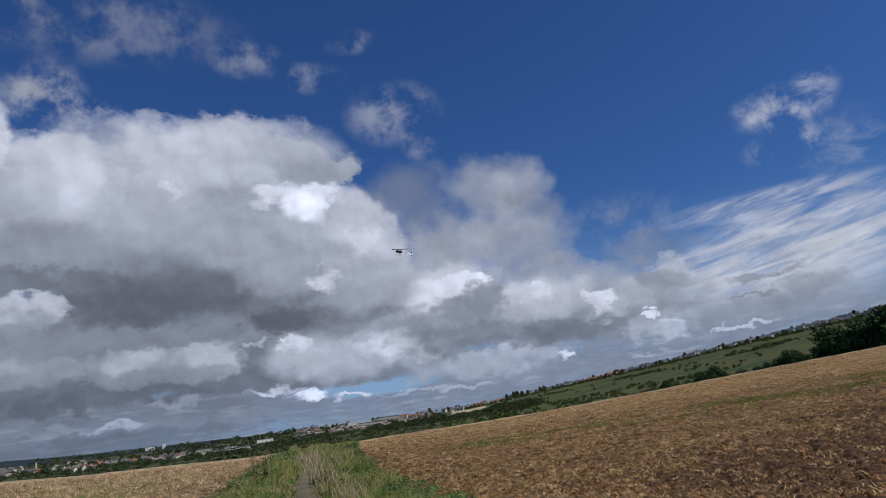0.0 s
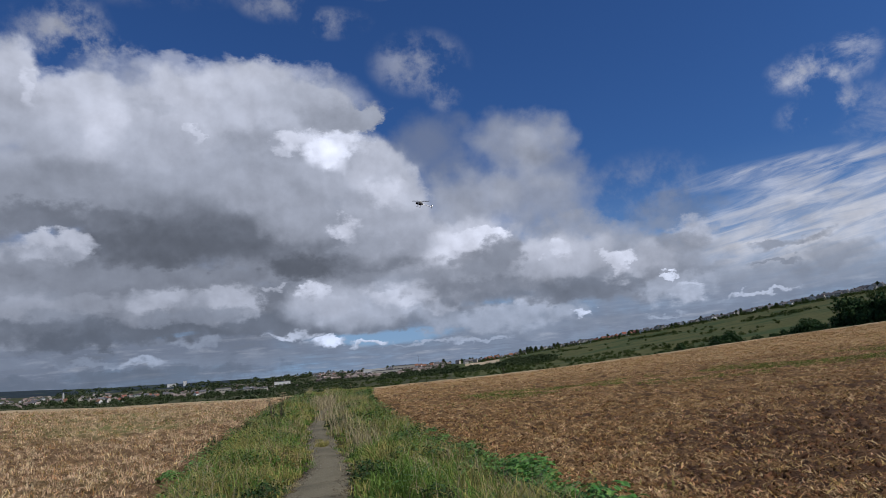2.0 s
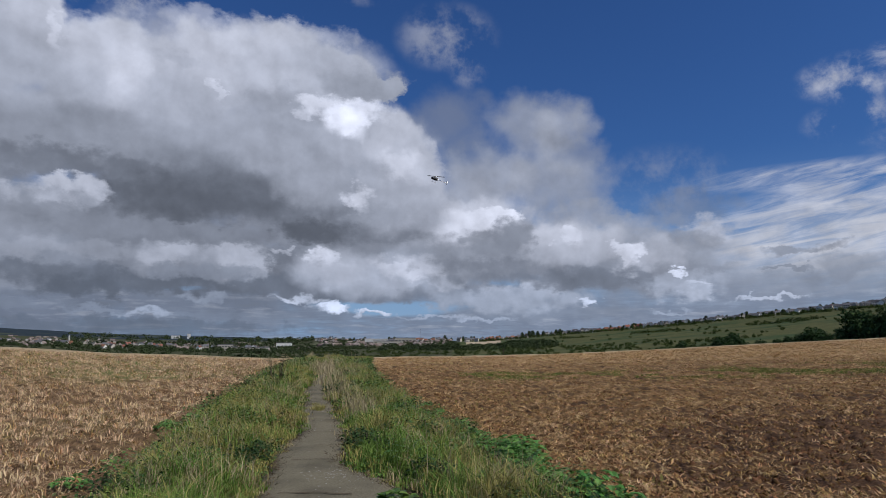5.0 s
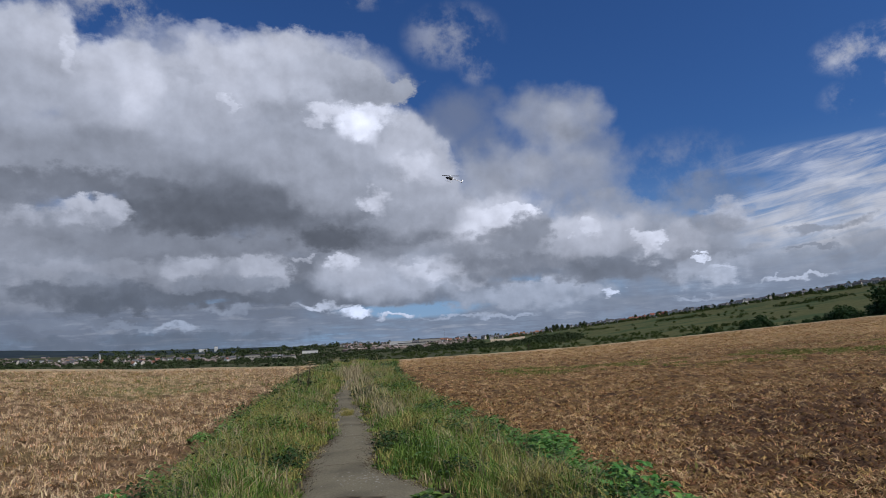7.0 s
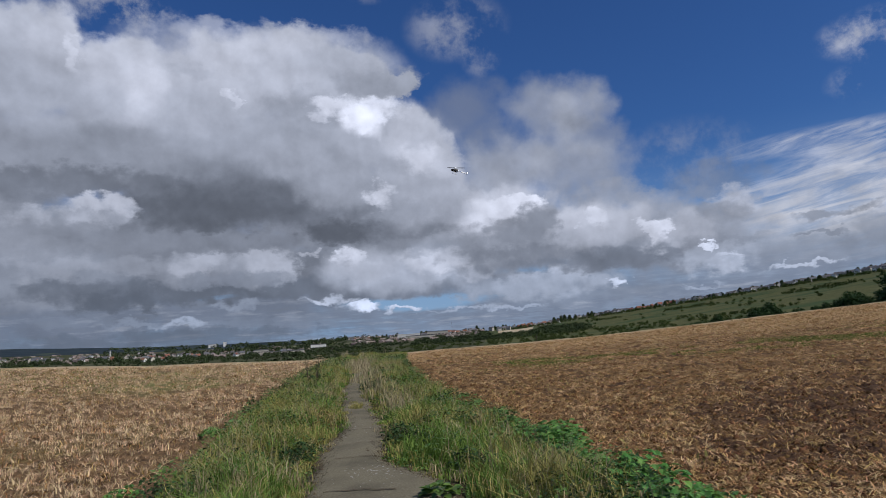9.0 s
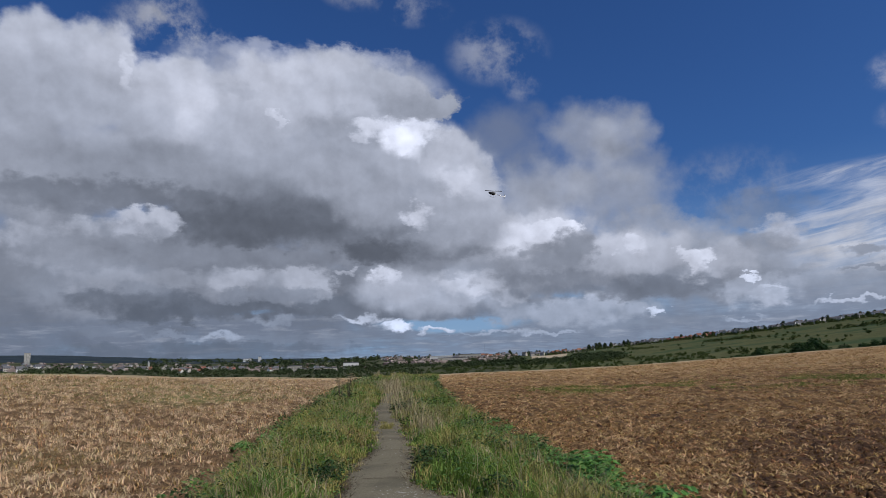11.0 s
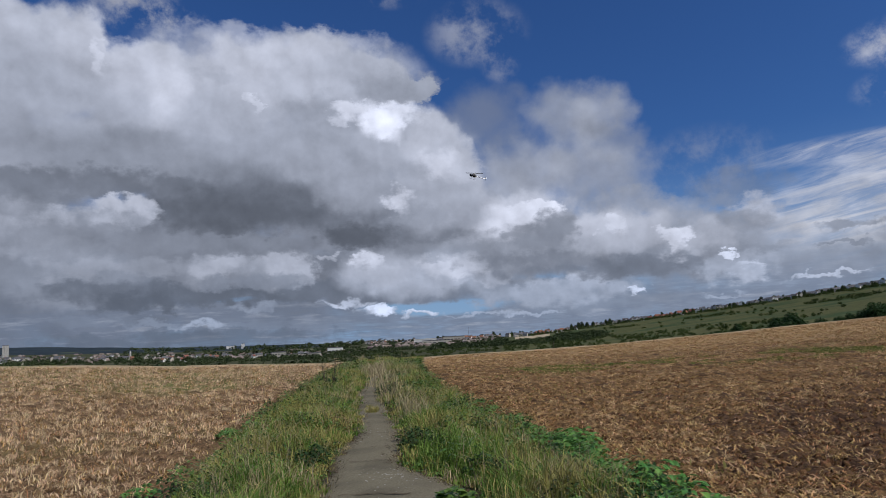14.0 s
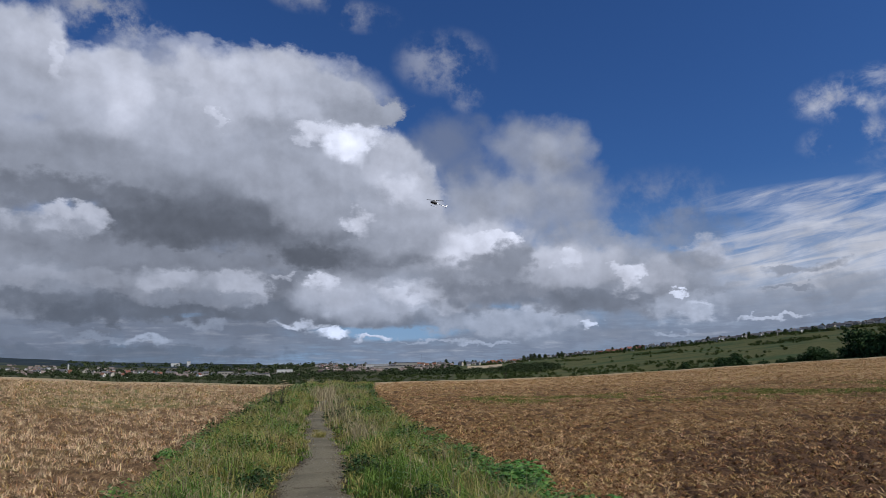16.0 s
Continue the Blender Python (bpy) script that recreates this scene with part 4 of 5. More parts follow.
def small_leaves(name, x, y, z, size, mat, label, category):
    """One object of many small pointed leaves, each a folded rhomb."""
    n = len(x)
    a, tilt = rs.uniform(0, 2 * pi, n), rs.uniform(-0.5, 0.9, n)
    ax = np.stack([np.cos(a) * np.cos(tilt), np.sin(a) * np.cos(tilt), np.sin(tilt)], -1) * size[:, None]
    sd = np.stack([-np.sin(a), np.cos(a), rs.uniform(-0.4, 0.4, n)], -1) * (size * 0.38)[:, None]
    p = np.stack([x, y, land(x, y) + z], -1)
    V = np.stack([p - ax * 0.5, p + sd, p + ax * 0.6 - np.array([0, 0, 1]) * (size * 0.15)[:, None], p - sd], 1).reshape(-1, 3)
    o = np.arange(n)[:, None] * 4
    F = np.concatenate([o + np.array([0, 1, 2]), o + np.array([0, 2, 3])], 0)
    return tagged(new(name, array_mesh(name, V, F, [mat])), label, category, kind="stuff")


def herbs():
    for mat, n, seed, thr, lab in (("leaf", 70000, 61, 0.1, "small broad-leaved herbs among the verge grass"), ("dark_leaf", 44000, 62, 0.25, "dark low herbs in the verge"),
                                   ("rust_leaf", 9000, 63, 0.4, "yellowing herb leaves in the verge")):
        x, y, w = verge_places(n, 48, 0.0, 0.1)
        keep = (smooth_noise(x, y, 1.5, seed) > thr) & (off_path(w, y) > 0.03)
        x, y, w = x[keep], y[keep], w[keep]
        k = len(x)
        edge = np.clip(off_path(w, y) / 0.7, 0.15, 1)
        small_leaves("verge_herbs", x, y, edge * rs.uniform(0.04, 0.34, k), rs.uniform(0.018, 0.05, k) * (1 + np.abs(y) / 25), mat, lab, "weeds")


herbs()
stubble()
straw_litter()
verge()


# ---- plants by the path ----
def leafy(n, spread_xy, height, size, rnd, droop=0.35):
    """A clump of broad leaves on short stalks: each leaf a folded blade of six points."""
    b = Build()
    for _ in range(n):
        a, k = rnd.uniform(0, 2 * pi), rnd.random() ** 0.6
        px, py = spread_xy * k * cos(a), spread_xy * k * sin(a)
        pz = height * (1 - 0.55 * k * k) * rnd.uniform(0.45, 1.05)
        d = a + rnd.uniform(-1.2, 1.2)
        L, W = size * rnd.uniform(0.6, 1.3), size * rnd.uniform(0.28, 0.45)
        dx, dy = cos(d), sin(d)
        up = rnd.uniform(-0.2, 0.5)
        p0 = Vector((px, py, pz))
        ax = Vector((dx, dy, up)).normalized()
        si = Vector((-dy, dx, rnd.uniform(-0.3, 0.3))).normalized()
        tip = p0 + ax * L + Vector((0, 0, -droop * L))
        m1, m2 = p0 + ax * L * 0.35, p0 + ax * L * 0.7 + Vector((0, 0, -droop * L * 0.35))
        fold = Vector((0, 0, W * 0.3))
        b.add([tuple(p0), tuple(m1 + si * W + fold), tuple(m1), tuple(m1 - si * W + fold), tuple(m2 + si * W * 0.8 + fold), tuple(m2), tuple(m2 - si * W * 0.8 + fold), tuple(tip)],
              [(0, 2, 1), (0, 3, 2), (1, 2, 5, 4), (2, 3, 6, 5), (4, 5, 7), (5, 6, 7)])
    return b


def stems(n, spread_xy, height, rnd, r=0.004):
    b = Build()
    for _ in range(n):
        a, k = rnd.uniform(0, 2 * pi), rnd.random()
        x, y = spread_xy * 0.4 * k * cos(a), spread_xy * 0.4 * k * sin(a)
        x1, y1 = spread_xy * k * cos(a), spread_xy * k * sin(a)
        h = height * rnd.uniform(0.6, 1.0)
        b.tube([(x, y, -0.02), ((x + x1) / 2, (y + y1) / 2, h * 0.55), (x1, y1, h)], [r, r * 0.8, r * 0.5], 4)
    return b


def put_clumps(name, label, category, group, make, places, rnd):
    first = None
    for x, y, s in places:
        m = Matrix.Translation((x, y, float(land(x, y)))) @ Matrix.Rotation(rnd.uniform(0, 2 * pi), 4, "Z") @ Matrix.Scale(s, 4)
        if first is None:
            first = make()
            first.matrix_basis = m
            tagged(first, label, category, group)
        else:
            c = copy_thing(first, m)
            c.scale = (s, s, s)


def weed_plants():
    rnd = random.Random(11)

    def dock():
        e = new("dock_plant")
        part("leaves", leafy(70, 0.28, 0.27, 0.12, rnd), "dock_leaf", e)
        tagged(part("stalk_cluster", stems(12, 0.2, 0.22, rnd), "leaf", e), kind="stuff")
        return e

    places = [(on_path(2.66 + rnd.uniform(-0.3, 0.2), y), y, rnd.uniform(0.65, 1.05)) for y in np.arange(5.2, 10.4, 0.25)]
    places += [(on_path(2.6 + rnd.uniform(-0.3, 0.2), y), y, rnd.uniform(0.4, 0.65)) for y in (10.8, 11.3, 12.0, 13.2, 14.1, 15.3, 17.0)]
    places += [(on_path(-2.5 + rnd.uniform(-0.3, 0.3), y), y, rnd.uniform(0.5, 0.8)) for y in (6.0, 6.3, 7.5, 9.6, 12.2, 12.6, 13.0, 13.4)]
    put_clumps("dock_plant", "low clump of broad dark green leaves at the field edge", "weed", "leafy weeds along the field edge", dock, places, rnd)

    def bramble():
        e = new("bramble")
        part("leaves", leafy(90, 0.3, 0.3, 0.085, rnd), "dark_leaf", e)
        tagged(part("cane_tangle", stems(14, 0.32, 0.28, rnd, 0.005), "bark", e, "bare brown canes"), kind="stuff")
        return e

    places = [(on_path(w, y), y, s) for w, y, s in ((0.62, 10.1, 0.9), (0.75, 10.5, 1.0), (0.9, 10.0, 0.8), (0.6, 11.0, 0.8), (1.3, 8.2, 0.9), (1.5, 7.9, 0.8), (1.45, 8.6, 0.7),
                                                  (0.55, 20.5, 1.1), (0.6, 22.0, 1.1), (-0.95, 9.3, 0.9), (-1.0, 8.9, 0.8), (-0.85, 9.8, 0.7))]
    put_clumps("bramble", "dark bramble clump creeping over the tarmac edge", "bramble", "brambles beside the path", bramble, places, rnd)

    def rust_dock():
        e = new("withered_weed")
        part("leaves", leafy(110, 0.36, 0.27, 0.075, rnd), "rust_leaf", e)
        tagged(part("stalk_cluster", stems(10, 0.25, 0.3, rnd), "dry_grass", e), kind="stuff")
        return e

    put_clumps("withered_weed", "rust brown withered weed leaning over the path", "weed", "withered weeds beside the path", rust_dock,
               [(on_path(-0.75, 13.2), 13.2, 1.0), (on_path(-0.85, 13.9), 13.9, 1.1), (on_path(-0.7, 12.6), 12.6, 0.7), (on_path(-0.95, 14.8), 14.8, 0.9)], rnd)

    def hogweed():
        e = new("hogweed")
        b = Build()
        heads = Build()
        for k in range(7):
            a = rnd.uniform(0, 2 * pi)
            h, sp = rnd.uniform(0.75, 1.15), rnd.uniform(0.1, 0.34)
            top = (sp * cos(a), sp * sin(a), h)
            b.tube([(0, 0, 0), (sp * 0.3 * cos(a), sp * 0.3 * sin(a), h * 0.5), top], [0.011, 0.008, 0.005], 5)
            for j in range(22):
                u, v = rnd.uniform(0, 2 * pi), 0.1 * rnd.random() ** 0.5
                p = Vector(top) + Vector((v * cos(u), v * sin(u), 0.05 - v * 0.3))
                b.tube([top, tuple(p)], [0.002, 0.0015], 3)
                heads.lathe([(0.001, -0.006), (0.014, 0.0), (0.001, 0.01)], 5, 2, tuple(p))
        tagged(part("stalk_cluster", b, "bark", e), kind="stuff")
        tagged(part("umbel", heads, "dry_grass", e, "pale dry seed heads"), kind="stuff")
        part("leaves", leafy(45, 0.3, 0.6, 0.15, rnd), "dark_leaf", e)
        return e

    put_clumps("hogweed", "tall dark hogweed gone to pale seed on the verge", "weed", "", hogweed,
               [(on_path(-1.15, 22.0), 22.0, 1.0), (on_path(-1.5, 23.4), 23.4, 0.85)], rnd)

    def fresh_tuft():
        e = new("plantain_tuft")
        part("leaves", leafy(46, 0.15, 0.14, 0.13, rnd, 0.15), "leaf", e)
        return e

    put_clumps("plantain_tuft", "fresh bright green tuft growing through the tarmac", "weed", "", fresh_tuft, [(on_path(0.72, 7.0), 7.0, 1.0)], rnd)


def grass_tuft(name, x, y, spread_xy, n, h, mat, label, lean=(0.1, 0.9), width=0.008, group="tufts of tall grass"):
    a, k = rs.uniform(0, 2 * pi, n), rs.rand(n) ** 0.5 * spread_xy
    px, py = k * np.cos(a), k * np.sin(a)
    hh = h * rs.uniform(0.6, 1.05, n)
    ob = blades(name, px, py, hh, np.full(n, width), rs.uniform(lean[0], lean[1], n), mat, label, "grass tuft", z=np.zeros(n))
    ob["kind"] = ""
    del ob["kind"]
    ob.matrix_basis = Matrix.Translation((x, y, float(land(x, y)) - 0.01))
    tagged(ob, group=group)


def tufts():
    rnd = random.Random(4)
    for w, y, s, n, h in ((0.95, 14.0, 0.28, 190, 0.85), (1.1, 14.6, 0.3, 160, 0.8), (0.85, 15.6, 0.25, 120, 0.75), (0.7, 18.0, 0.35, 200, 0.75), (0.8, 19.5, 0.35, 200, 0.8),
                          (0.75, 21.5, 0.4, 220, 0.85), (0.6, 24.5, 0.5, 240, 0.95), (0.35, 31.0, 0.5, 260, 0.8), (0.5, 34.0, 0.5, 220, 0.85), (0.7, 38.0, 0.6, 220, 0.95),
                          (1.0, 27.0, 0.5, 200, 0.8), (1.6, 6.1, 0.3, 150, 0.5), (1.85, 6.5, 0.25, 120, 0.5), (-1.1, 7.9, 0.25, 110, 0.55)):
        x = on_path(w, y)
        grass_tuft("dry_grass_tuft", x, y, s * 1.3, n // 3 if y < 26 else n // 2, h * 0.8, "dry_grass", "tall bleached dry grass stalks beside the path", width=0.006 + y * 0.0006)
    for w, y, s, n, h in ((0.02, 15.8, 0.16, 170, 0.2), (0.08, 16.3, 0.14, 120, 0.17), (-0.02, 17.0, 0.1, 80, 0.14)):
        grass_tuft("path_grass_tuft", on_path(w, y), y, s, n, h, "olive_grass", "yellow-green grass tuft growing in the tarmac", lean=(0.2, 1.2), group="grass in the path")
    # single stalks sticking up along the verges
    n = 1500
    x, y, w = verge_places(n, 60, 0.4, -0.4)
    keep = smooth_noise(x, y, 1.1, 71) > 0.05
    x, y = x[keep], y[keep]
    blades("verge_seed_stalks", x, y, rs.uniform(0.4, 0.75, len(x)), 0.004 * (1 + np.abs(y) / 14), rs.uniform(0.05, 0.5, len(x)), "dry_grass",
           "thin pale seed stalks standing in the verge grass", "grass")


def path_edges():
    """Crumbled earth, moss and dead stalks along both edges of the tarmac."""
    n = 4500
    y = (2.0 ** 0.4 + rs.rand(n) * (40 ** 0.4 - 2.0 ** 0.4)) ** 2.5
    side = rs.choice([-1, 1], n)
    w = np.where(side > 0, edge_right(y), edge_left(y)) + 0.07 * rs.randn(n)
    x = on_path(w, y)
    s = rs.uniform(0.006, 0.022, n)
    base = np.array([(1, 0, 0), (-0.5, 0.87, 0), (-0.5, -0.87, 0), (0.1, 0.0, 0.8)])
    V = base[None] * (1 + 0.4 * rs.randn(n, 4, 1)) * s[:, None, None]
    V += np.stack([x, y, land(x, y) + 0.02], -1)[:, None]
    f = np.array([(0, 1, 3), (1, 2, 3), (2, 0, 3)])
    F = (np.arange(n)[:, None, None] * 4 + f[None]).reshape(-1, 3)
    tagged(new("edge_crumbs", array_mesh("edge_crumbs", V.reshape(-1, 3), F, ["earth_crumb"])), "dark crumbled earth along the tarmac edge", "soil", kind="stuff")
    n = 1500
    y = (3.0 ** 0.4 + rs.rand(n) * (26 ** 0.4 - 3.0 ** 0.4)) ** 2.5
    side = rs.choice([-1, 1], n)
    w = np.where(side > 0, edge_right(y), edge_left(y)) + side * rs.uniform(-0.14, 0.06, n)
    head = np.where(side > 0, pi, 0) + rs.uniform(-0.9, 0.9, n)
    blades("edge_runners", on_path(w, y), y, rs.uniform(0.05, 0.1, n), 0.006, rs.uniform(1.5, 4, n), "earth_crumb",
           "dead brown runners creeping over the tarmac edge", "weeds", heading=head)
    n = 230
    y, w = 8.35 + 0.3 * rs.randn(n), 0.12 + 0.2 * rs.randn(n)
    y[110:], w[110:] = rs.uniform(6, 22, n - 110), rs.uniform(-0.3, 0.35, n - 110)
    keep = off_path(w, y) < -0.04
    x, y = on_path(w[keep], y[keep]), y[keep]
    n = len(x)
    V = base[None] * (1 + 0.4 * rs.randn(n, 4, 1)) * rs.uniform(0.004, 0.012, n)[:, None, None] * np.array([1.6, 1.0, 0.35])
    V += np.stack([x, y, land(x, y) + 0.034], -1)[:, None]
    F = (np.arange(n)[:, None, None] * 4 + f[None]).reshape(-1, 3)
    tagged(new("stone_chips", array_mesh("stone_chips", V.reshape(-1, 3), F, ["stone"])), "pale loose stone chips on the worn tarmac", "stones", kind="stuff")
    # straight cracks across the tarmac
    for k, (yc, w0, w1) in enumerate(((12.0, -0.3, 0.3), (14.0, -0.05, 0.36), (10.4, -0.1, 0.28), (18.6, -0.15, 0.2), (7.4, -0.5, 0.3), (9.2, -0.4, 0.1))):
        m = 14
        ws = np.linspace(w0, w1, m)
        ys = yc + np.cumsum(rs.randn(m) * 0.025) - 0.1 * ws
        xs = on_path(ws, ys)
        crown = 0.035 - 0.02 * np.clip(ws / 0.6, -1, 1) ** 2 + 0.011
        th = 0.006 + 0.012 * rs.rand(m)
        V = np.concatenate([np.stack([xs, ys - th, land(xs, ys) + crown], -1), np.stack([xs, ys + th, land(xs, ys) + crown], -1)])
        b = np.arange(m - 1)
        F = np.stack([b, b + 1, b + 1 + m, b + m], -1)
        tagged(new("tarmac_crack", array_mesh("tarmac_crack", V, F, ["earth_crumb"])), "dark earth-filled crack across the tarmac path", "crack", kind="structure")


M["dock_leaf"] = material("dock_leaf", (0.085, 0.21, 0.04), (0.15, 0.31, 0.065), 3, rough=0.45, island=0.35, trans=0.25, spec=0.4)
weed_plants()
tufts()
path_edges()


# ---- trees, hedges and woods ----
def leaf_cloud(blobs, count, size, rnd, b=None):
    """Leaf clumps scattered on and in uneven blobs: each a bent pair of triangles."""
    b = b or Build()
    tot = sum(r ** 2 for _, r in blobs)
    for (cx, cy, cz), r in blobs:
        for _ in range(max(4, int(count * r * r / tot))):
            d = Vector((rnd.gauss(0, 1), rnd.gauss(0, 1), rnd.gauss(0, 1))).normalized()
            k = r * (0.55 + 0.5 * rnd.random())
            p = Vector((cx, cy, cz)) + Vector((d.x * k, d.y * k, d.z * k * 0.85))
            u = Vector((rnd.gauss(0, 1), rnd.gauss(0, 1), rnd.gauss(0, 1))).normalized()
            v = u.cross(d + Vector((0.1, 0.2, 0.3))).normalized()
            s = size * rnd.uniform(0.6, 1.4)
            b.add([tuple(p - u * s), tuple(p + v * s * 0.7 + d * s * 0.3), tuple(p + u * s), tuple(p - v * s * 0.7)], [(0, 1, 2), (0, 2, 3)])
    return b


def make_tree(height, width, rnd, leaves=520, leaf=0.34, mat="dark_leaf", low=0.12):
    e = new("tree")
    t = Build()
    th = height * 0.45
    t.tube([(0, 0, -0.3), (0.05, 0.03, th * 0.5), (0.0, 0.1, th), (0.1, 0.05, height * 0.8)], [0.03 * height, 0.024 * height, 0.017 * height, 0.006 * height], 7)
    blobs = []
    for k in range(9):
        a = k * 2.4 + rnd.uniform(-0.4, 0.4)
        z = height * (low + 0.2 + (0.62 - low) * k / 8.0)
        sp = width * 0.5 * (1 - 0.55 * (k / 8.0) ** 2) * rnd.uniform(0.45, 0.75)
        p = (sp * cos(a), sp * sin(a), z)
        t.tube([(0, 0.05, z * 0.65), (p[0] * 0.5, p[1] * 0.5, z * 0.85), p], [0.011 * height, 0.008 * height, 0.004 * height], 5)
        blobs.append((p, width * rnd.uniform(0.18, 0.30)))
    blobs.append(((0, 0, height * 0.86), width * 0.22))
    part("trunk", t, "bark", e)
    part("crown", leaf_cloud(blobs, leaves, leaf, rnd), mat, e)
    return e


def polar(az, r):
    x, y = r * sin(radians(az)), r * cos(radians(az))
    return x, y, float(land(x, y))


def stand(az, r, s=1.0, turn=0.0, sink=0.0, squash=1.0):
    x, y, z = polar(az, r)
    return Matrix.Translation((x, y, z - sink)) @ Matrix.Rotation(turn, 4, "Z") @ Matrix.Diagonal((s, s, s * squash, 1))


def plant(first, az, r, s, turn, squash=1.0):
    c = copy_thing(first, stand(az, r, 1, turn))
    c.scale = (s, s, s * squash)
    return c


rnd = random.Random(21)
hedge_kinds = [make_tree(6.5, 6.0, rnd, 1300, 0.25, low=0.0), make_tree(8.0, 6.5, rnd, 1500, 0.27, low=0.0), make_tree(5.0, 6.5, rnd, 1200, 0.24, low=-0.06)]
for i, k in enumerate(hedge_kinds):
    tagged(k, ("dark green hawthorn tree in the hedgerow", "tall dark hedgerow tree with a full crown", "low spreading hedgerow bush")[i], "tree", "hedgerow trees along the field")
first_spots = [(23.6, 150, 0.75), (30.2, 150, 0.72), (19.3, 190, 0.7)]
for k, (az, r, s) in zip(hedge_kinds, first_spots):
    k.matrix_basis = stand(az, r, s)
for az, r, s, kind in ((18.5, 195, 0.5, 2), (18.9, 200, 0.6, 0), (19.9, 190, 0.55, 2), (20.4, 190, 0.68, 1), (20.9, 185, 0.55, 2), (22.8, 165, 0.6, 0), (23.2, 160, 0.66, 1), (24.2, 155, 0.8, 1),
                       (24.8, 155, 0.75, 0), (25.4, 152, 0.68, 2), (26.1, 150, 0.62, 0), (26.8, 150, 0.6, 2), (27.4, 150, 0.62, 0), (28.1, 150, 0.62, 1), (28.9, 148, 0.75, 0),
                       (29.6, 148, 0.8, 1), (30.7, 145, 0.74, 0), (31.3, 142, 0.72, 2), (32.0, 140, 0.85, 0), (32.6, 138, 1.0, 1), (33.3, 136, 1.05, 1), (34.0, 135, 1.0, 0), (34.7, 134, 1.05, 1),
                       (35.5, 133, 1.0, 0), (36.4, 132, 1.1, 1), (37.4, 130, 1.0, 0), (38.5, 130, 1.1, 1), (39.7, 128, 1.0, 1), (41.0, 127, 1.0, 0), (42.5, 126, 1.1, 1), (44.0, 125, 1.0, 0)):
    plant(hedge_kinds[kind], az, r, s * rnd.uniform(0.92, 1.08), rnd.uniform(0, 6.28))

ridge_kinds = [make_tree(9, 8, rnd, 620, 0.5, "wood_leaf", 0.05), make_tree(12, 8, rnd, 620, 0.55, "wood_leaf", 0.1)]
for k, az in zip(ridge_kinds, (7.6, 8.6)):
    tagged(k, "dark rounded tree among the houses on the ridge", "tree", "trees on the ridge")
    k.matrix_basis = stand(az, float(np.interp(az, AZ, RIDGE_R)) * 0.97, 1.0)
for i in range(200):
    az = rnd.uniform(-13, 46)
    r = float(np.interp(az, AZ, RIDGE_R)) * (rnd.uniform(0.94, 0.98) if i % 4 == 0 else rnd.uniform(0.98, 1.01))
    plant(ridge_kinds[i % 2], az, r, rnd.uniform(0.45, 0.9) * (1 + 0.2 * (az < 2)), rnd.uniform(0, 6.28))
for az in (7.3, 7.9, 8.2, 9.1, 10.2, 10.5):
    plant(ridge_kinds[1], az, 1220 * 0.97, rnd.uniform(0.9, 1.15), rnd.uniform(0, 6.28))


def scrub(name, spots, mat, label, category, size):
    """Bushes and woods that nobody could count, one object."""
    b = Build()
    for az, r, w, h in spots:
        if (1.8 < az < 5.9 and 700 < r < 1110) or (-31.5 < az < -25 and 1600 < r < 2050):
            continue
        x, y, z = polar(az, r)
        blobs = [((x + rnd.uniform(-0.45, 0.45) * w, y + rnd.uniform(-0.45, 0.45) * w, z + h * rnd.uniform(0.25, 0.75)), 0.32 * (w + h) / 2 * rnd.uniform(0.8, 1.4)) for _ in range(3)]
        leaf_cloud(blobs, 120, size * 0.42 * (w + h) / 12, rnd, b)
    tagged(new(name, mesh_of(name, b, mat)), label, category, kind="stuff")


def hill_r(az, t):
    """Distance at a share t of the way from the foot of the hillside to its ridge."""
    return float(np.interp(az, AZ, MID_R)) * (1 - t) + float(np.interp(az, AZ, RIDGE_R)) * t


spots = []
for _ in range(620):
    az = rnd.uniform(4, 48)
    t = rnd.random()
    r = hill_r(az, t) if rnd.random() < 0.55 else rnd.uniform(280, 620)
    if smooth_noise(np.array([az * 0.8]), np.array([r * 0.02]), 1.0, 41)[0] > 0.0:
        spots.append((az, r, rnd.uniform(2.2, 5.5), rnd.uniform(1.2, 2.8)))
for az in np.arange(2, 46, 0.22):
    spots.append((az + rnd.uniform(-0.1, 0.1), hill_r(az, 0.80) + rnd.uniform(-18, 18), rnd.uniform(5, 9), rnd.uniform(2.5, 5)))
    if rnd.random() < 0.7:
        spots.append((az + rnd.uniform(-0.1, 0.1), hill_r(az, 0.88) + rnd.uniform(-12, 12), rnd.uniform(5, 9), rnd.uniform(2, 3.5)))
    if smooth_noise(np.array([az]), np.array([0.0]), 0.6, 44)[0] > 0.0:
        spots.append((az + rnd.uniform(-0.1, 0.1), hill_r(az, 0.35) + rnd.uniform(-8, 8), rnd.uniform(4, 8), rnd.uniform(2, 4)))
for _ in range(700):
    az = rnd.uniform(-14, 24)
    lo = float(np.interp(az, AZ, CREST_R)) + 120
    r = lo + (0.8 * float(np.interp(az, AZ, MID_R)) - lo) * rnd.random()
    spots.append((az, r, rnd.uniform(2, 4.5), rnd.uniform(1, 2.2)))
scrub("hillside_scrub", spots, "bush_leaf", "dark gorse and hawthorn scrub dotted over the hillside", "bushes", 1.5)

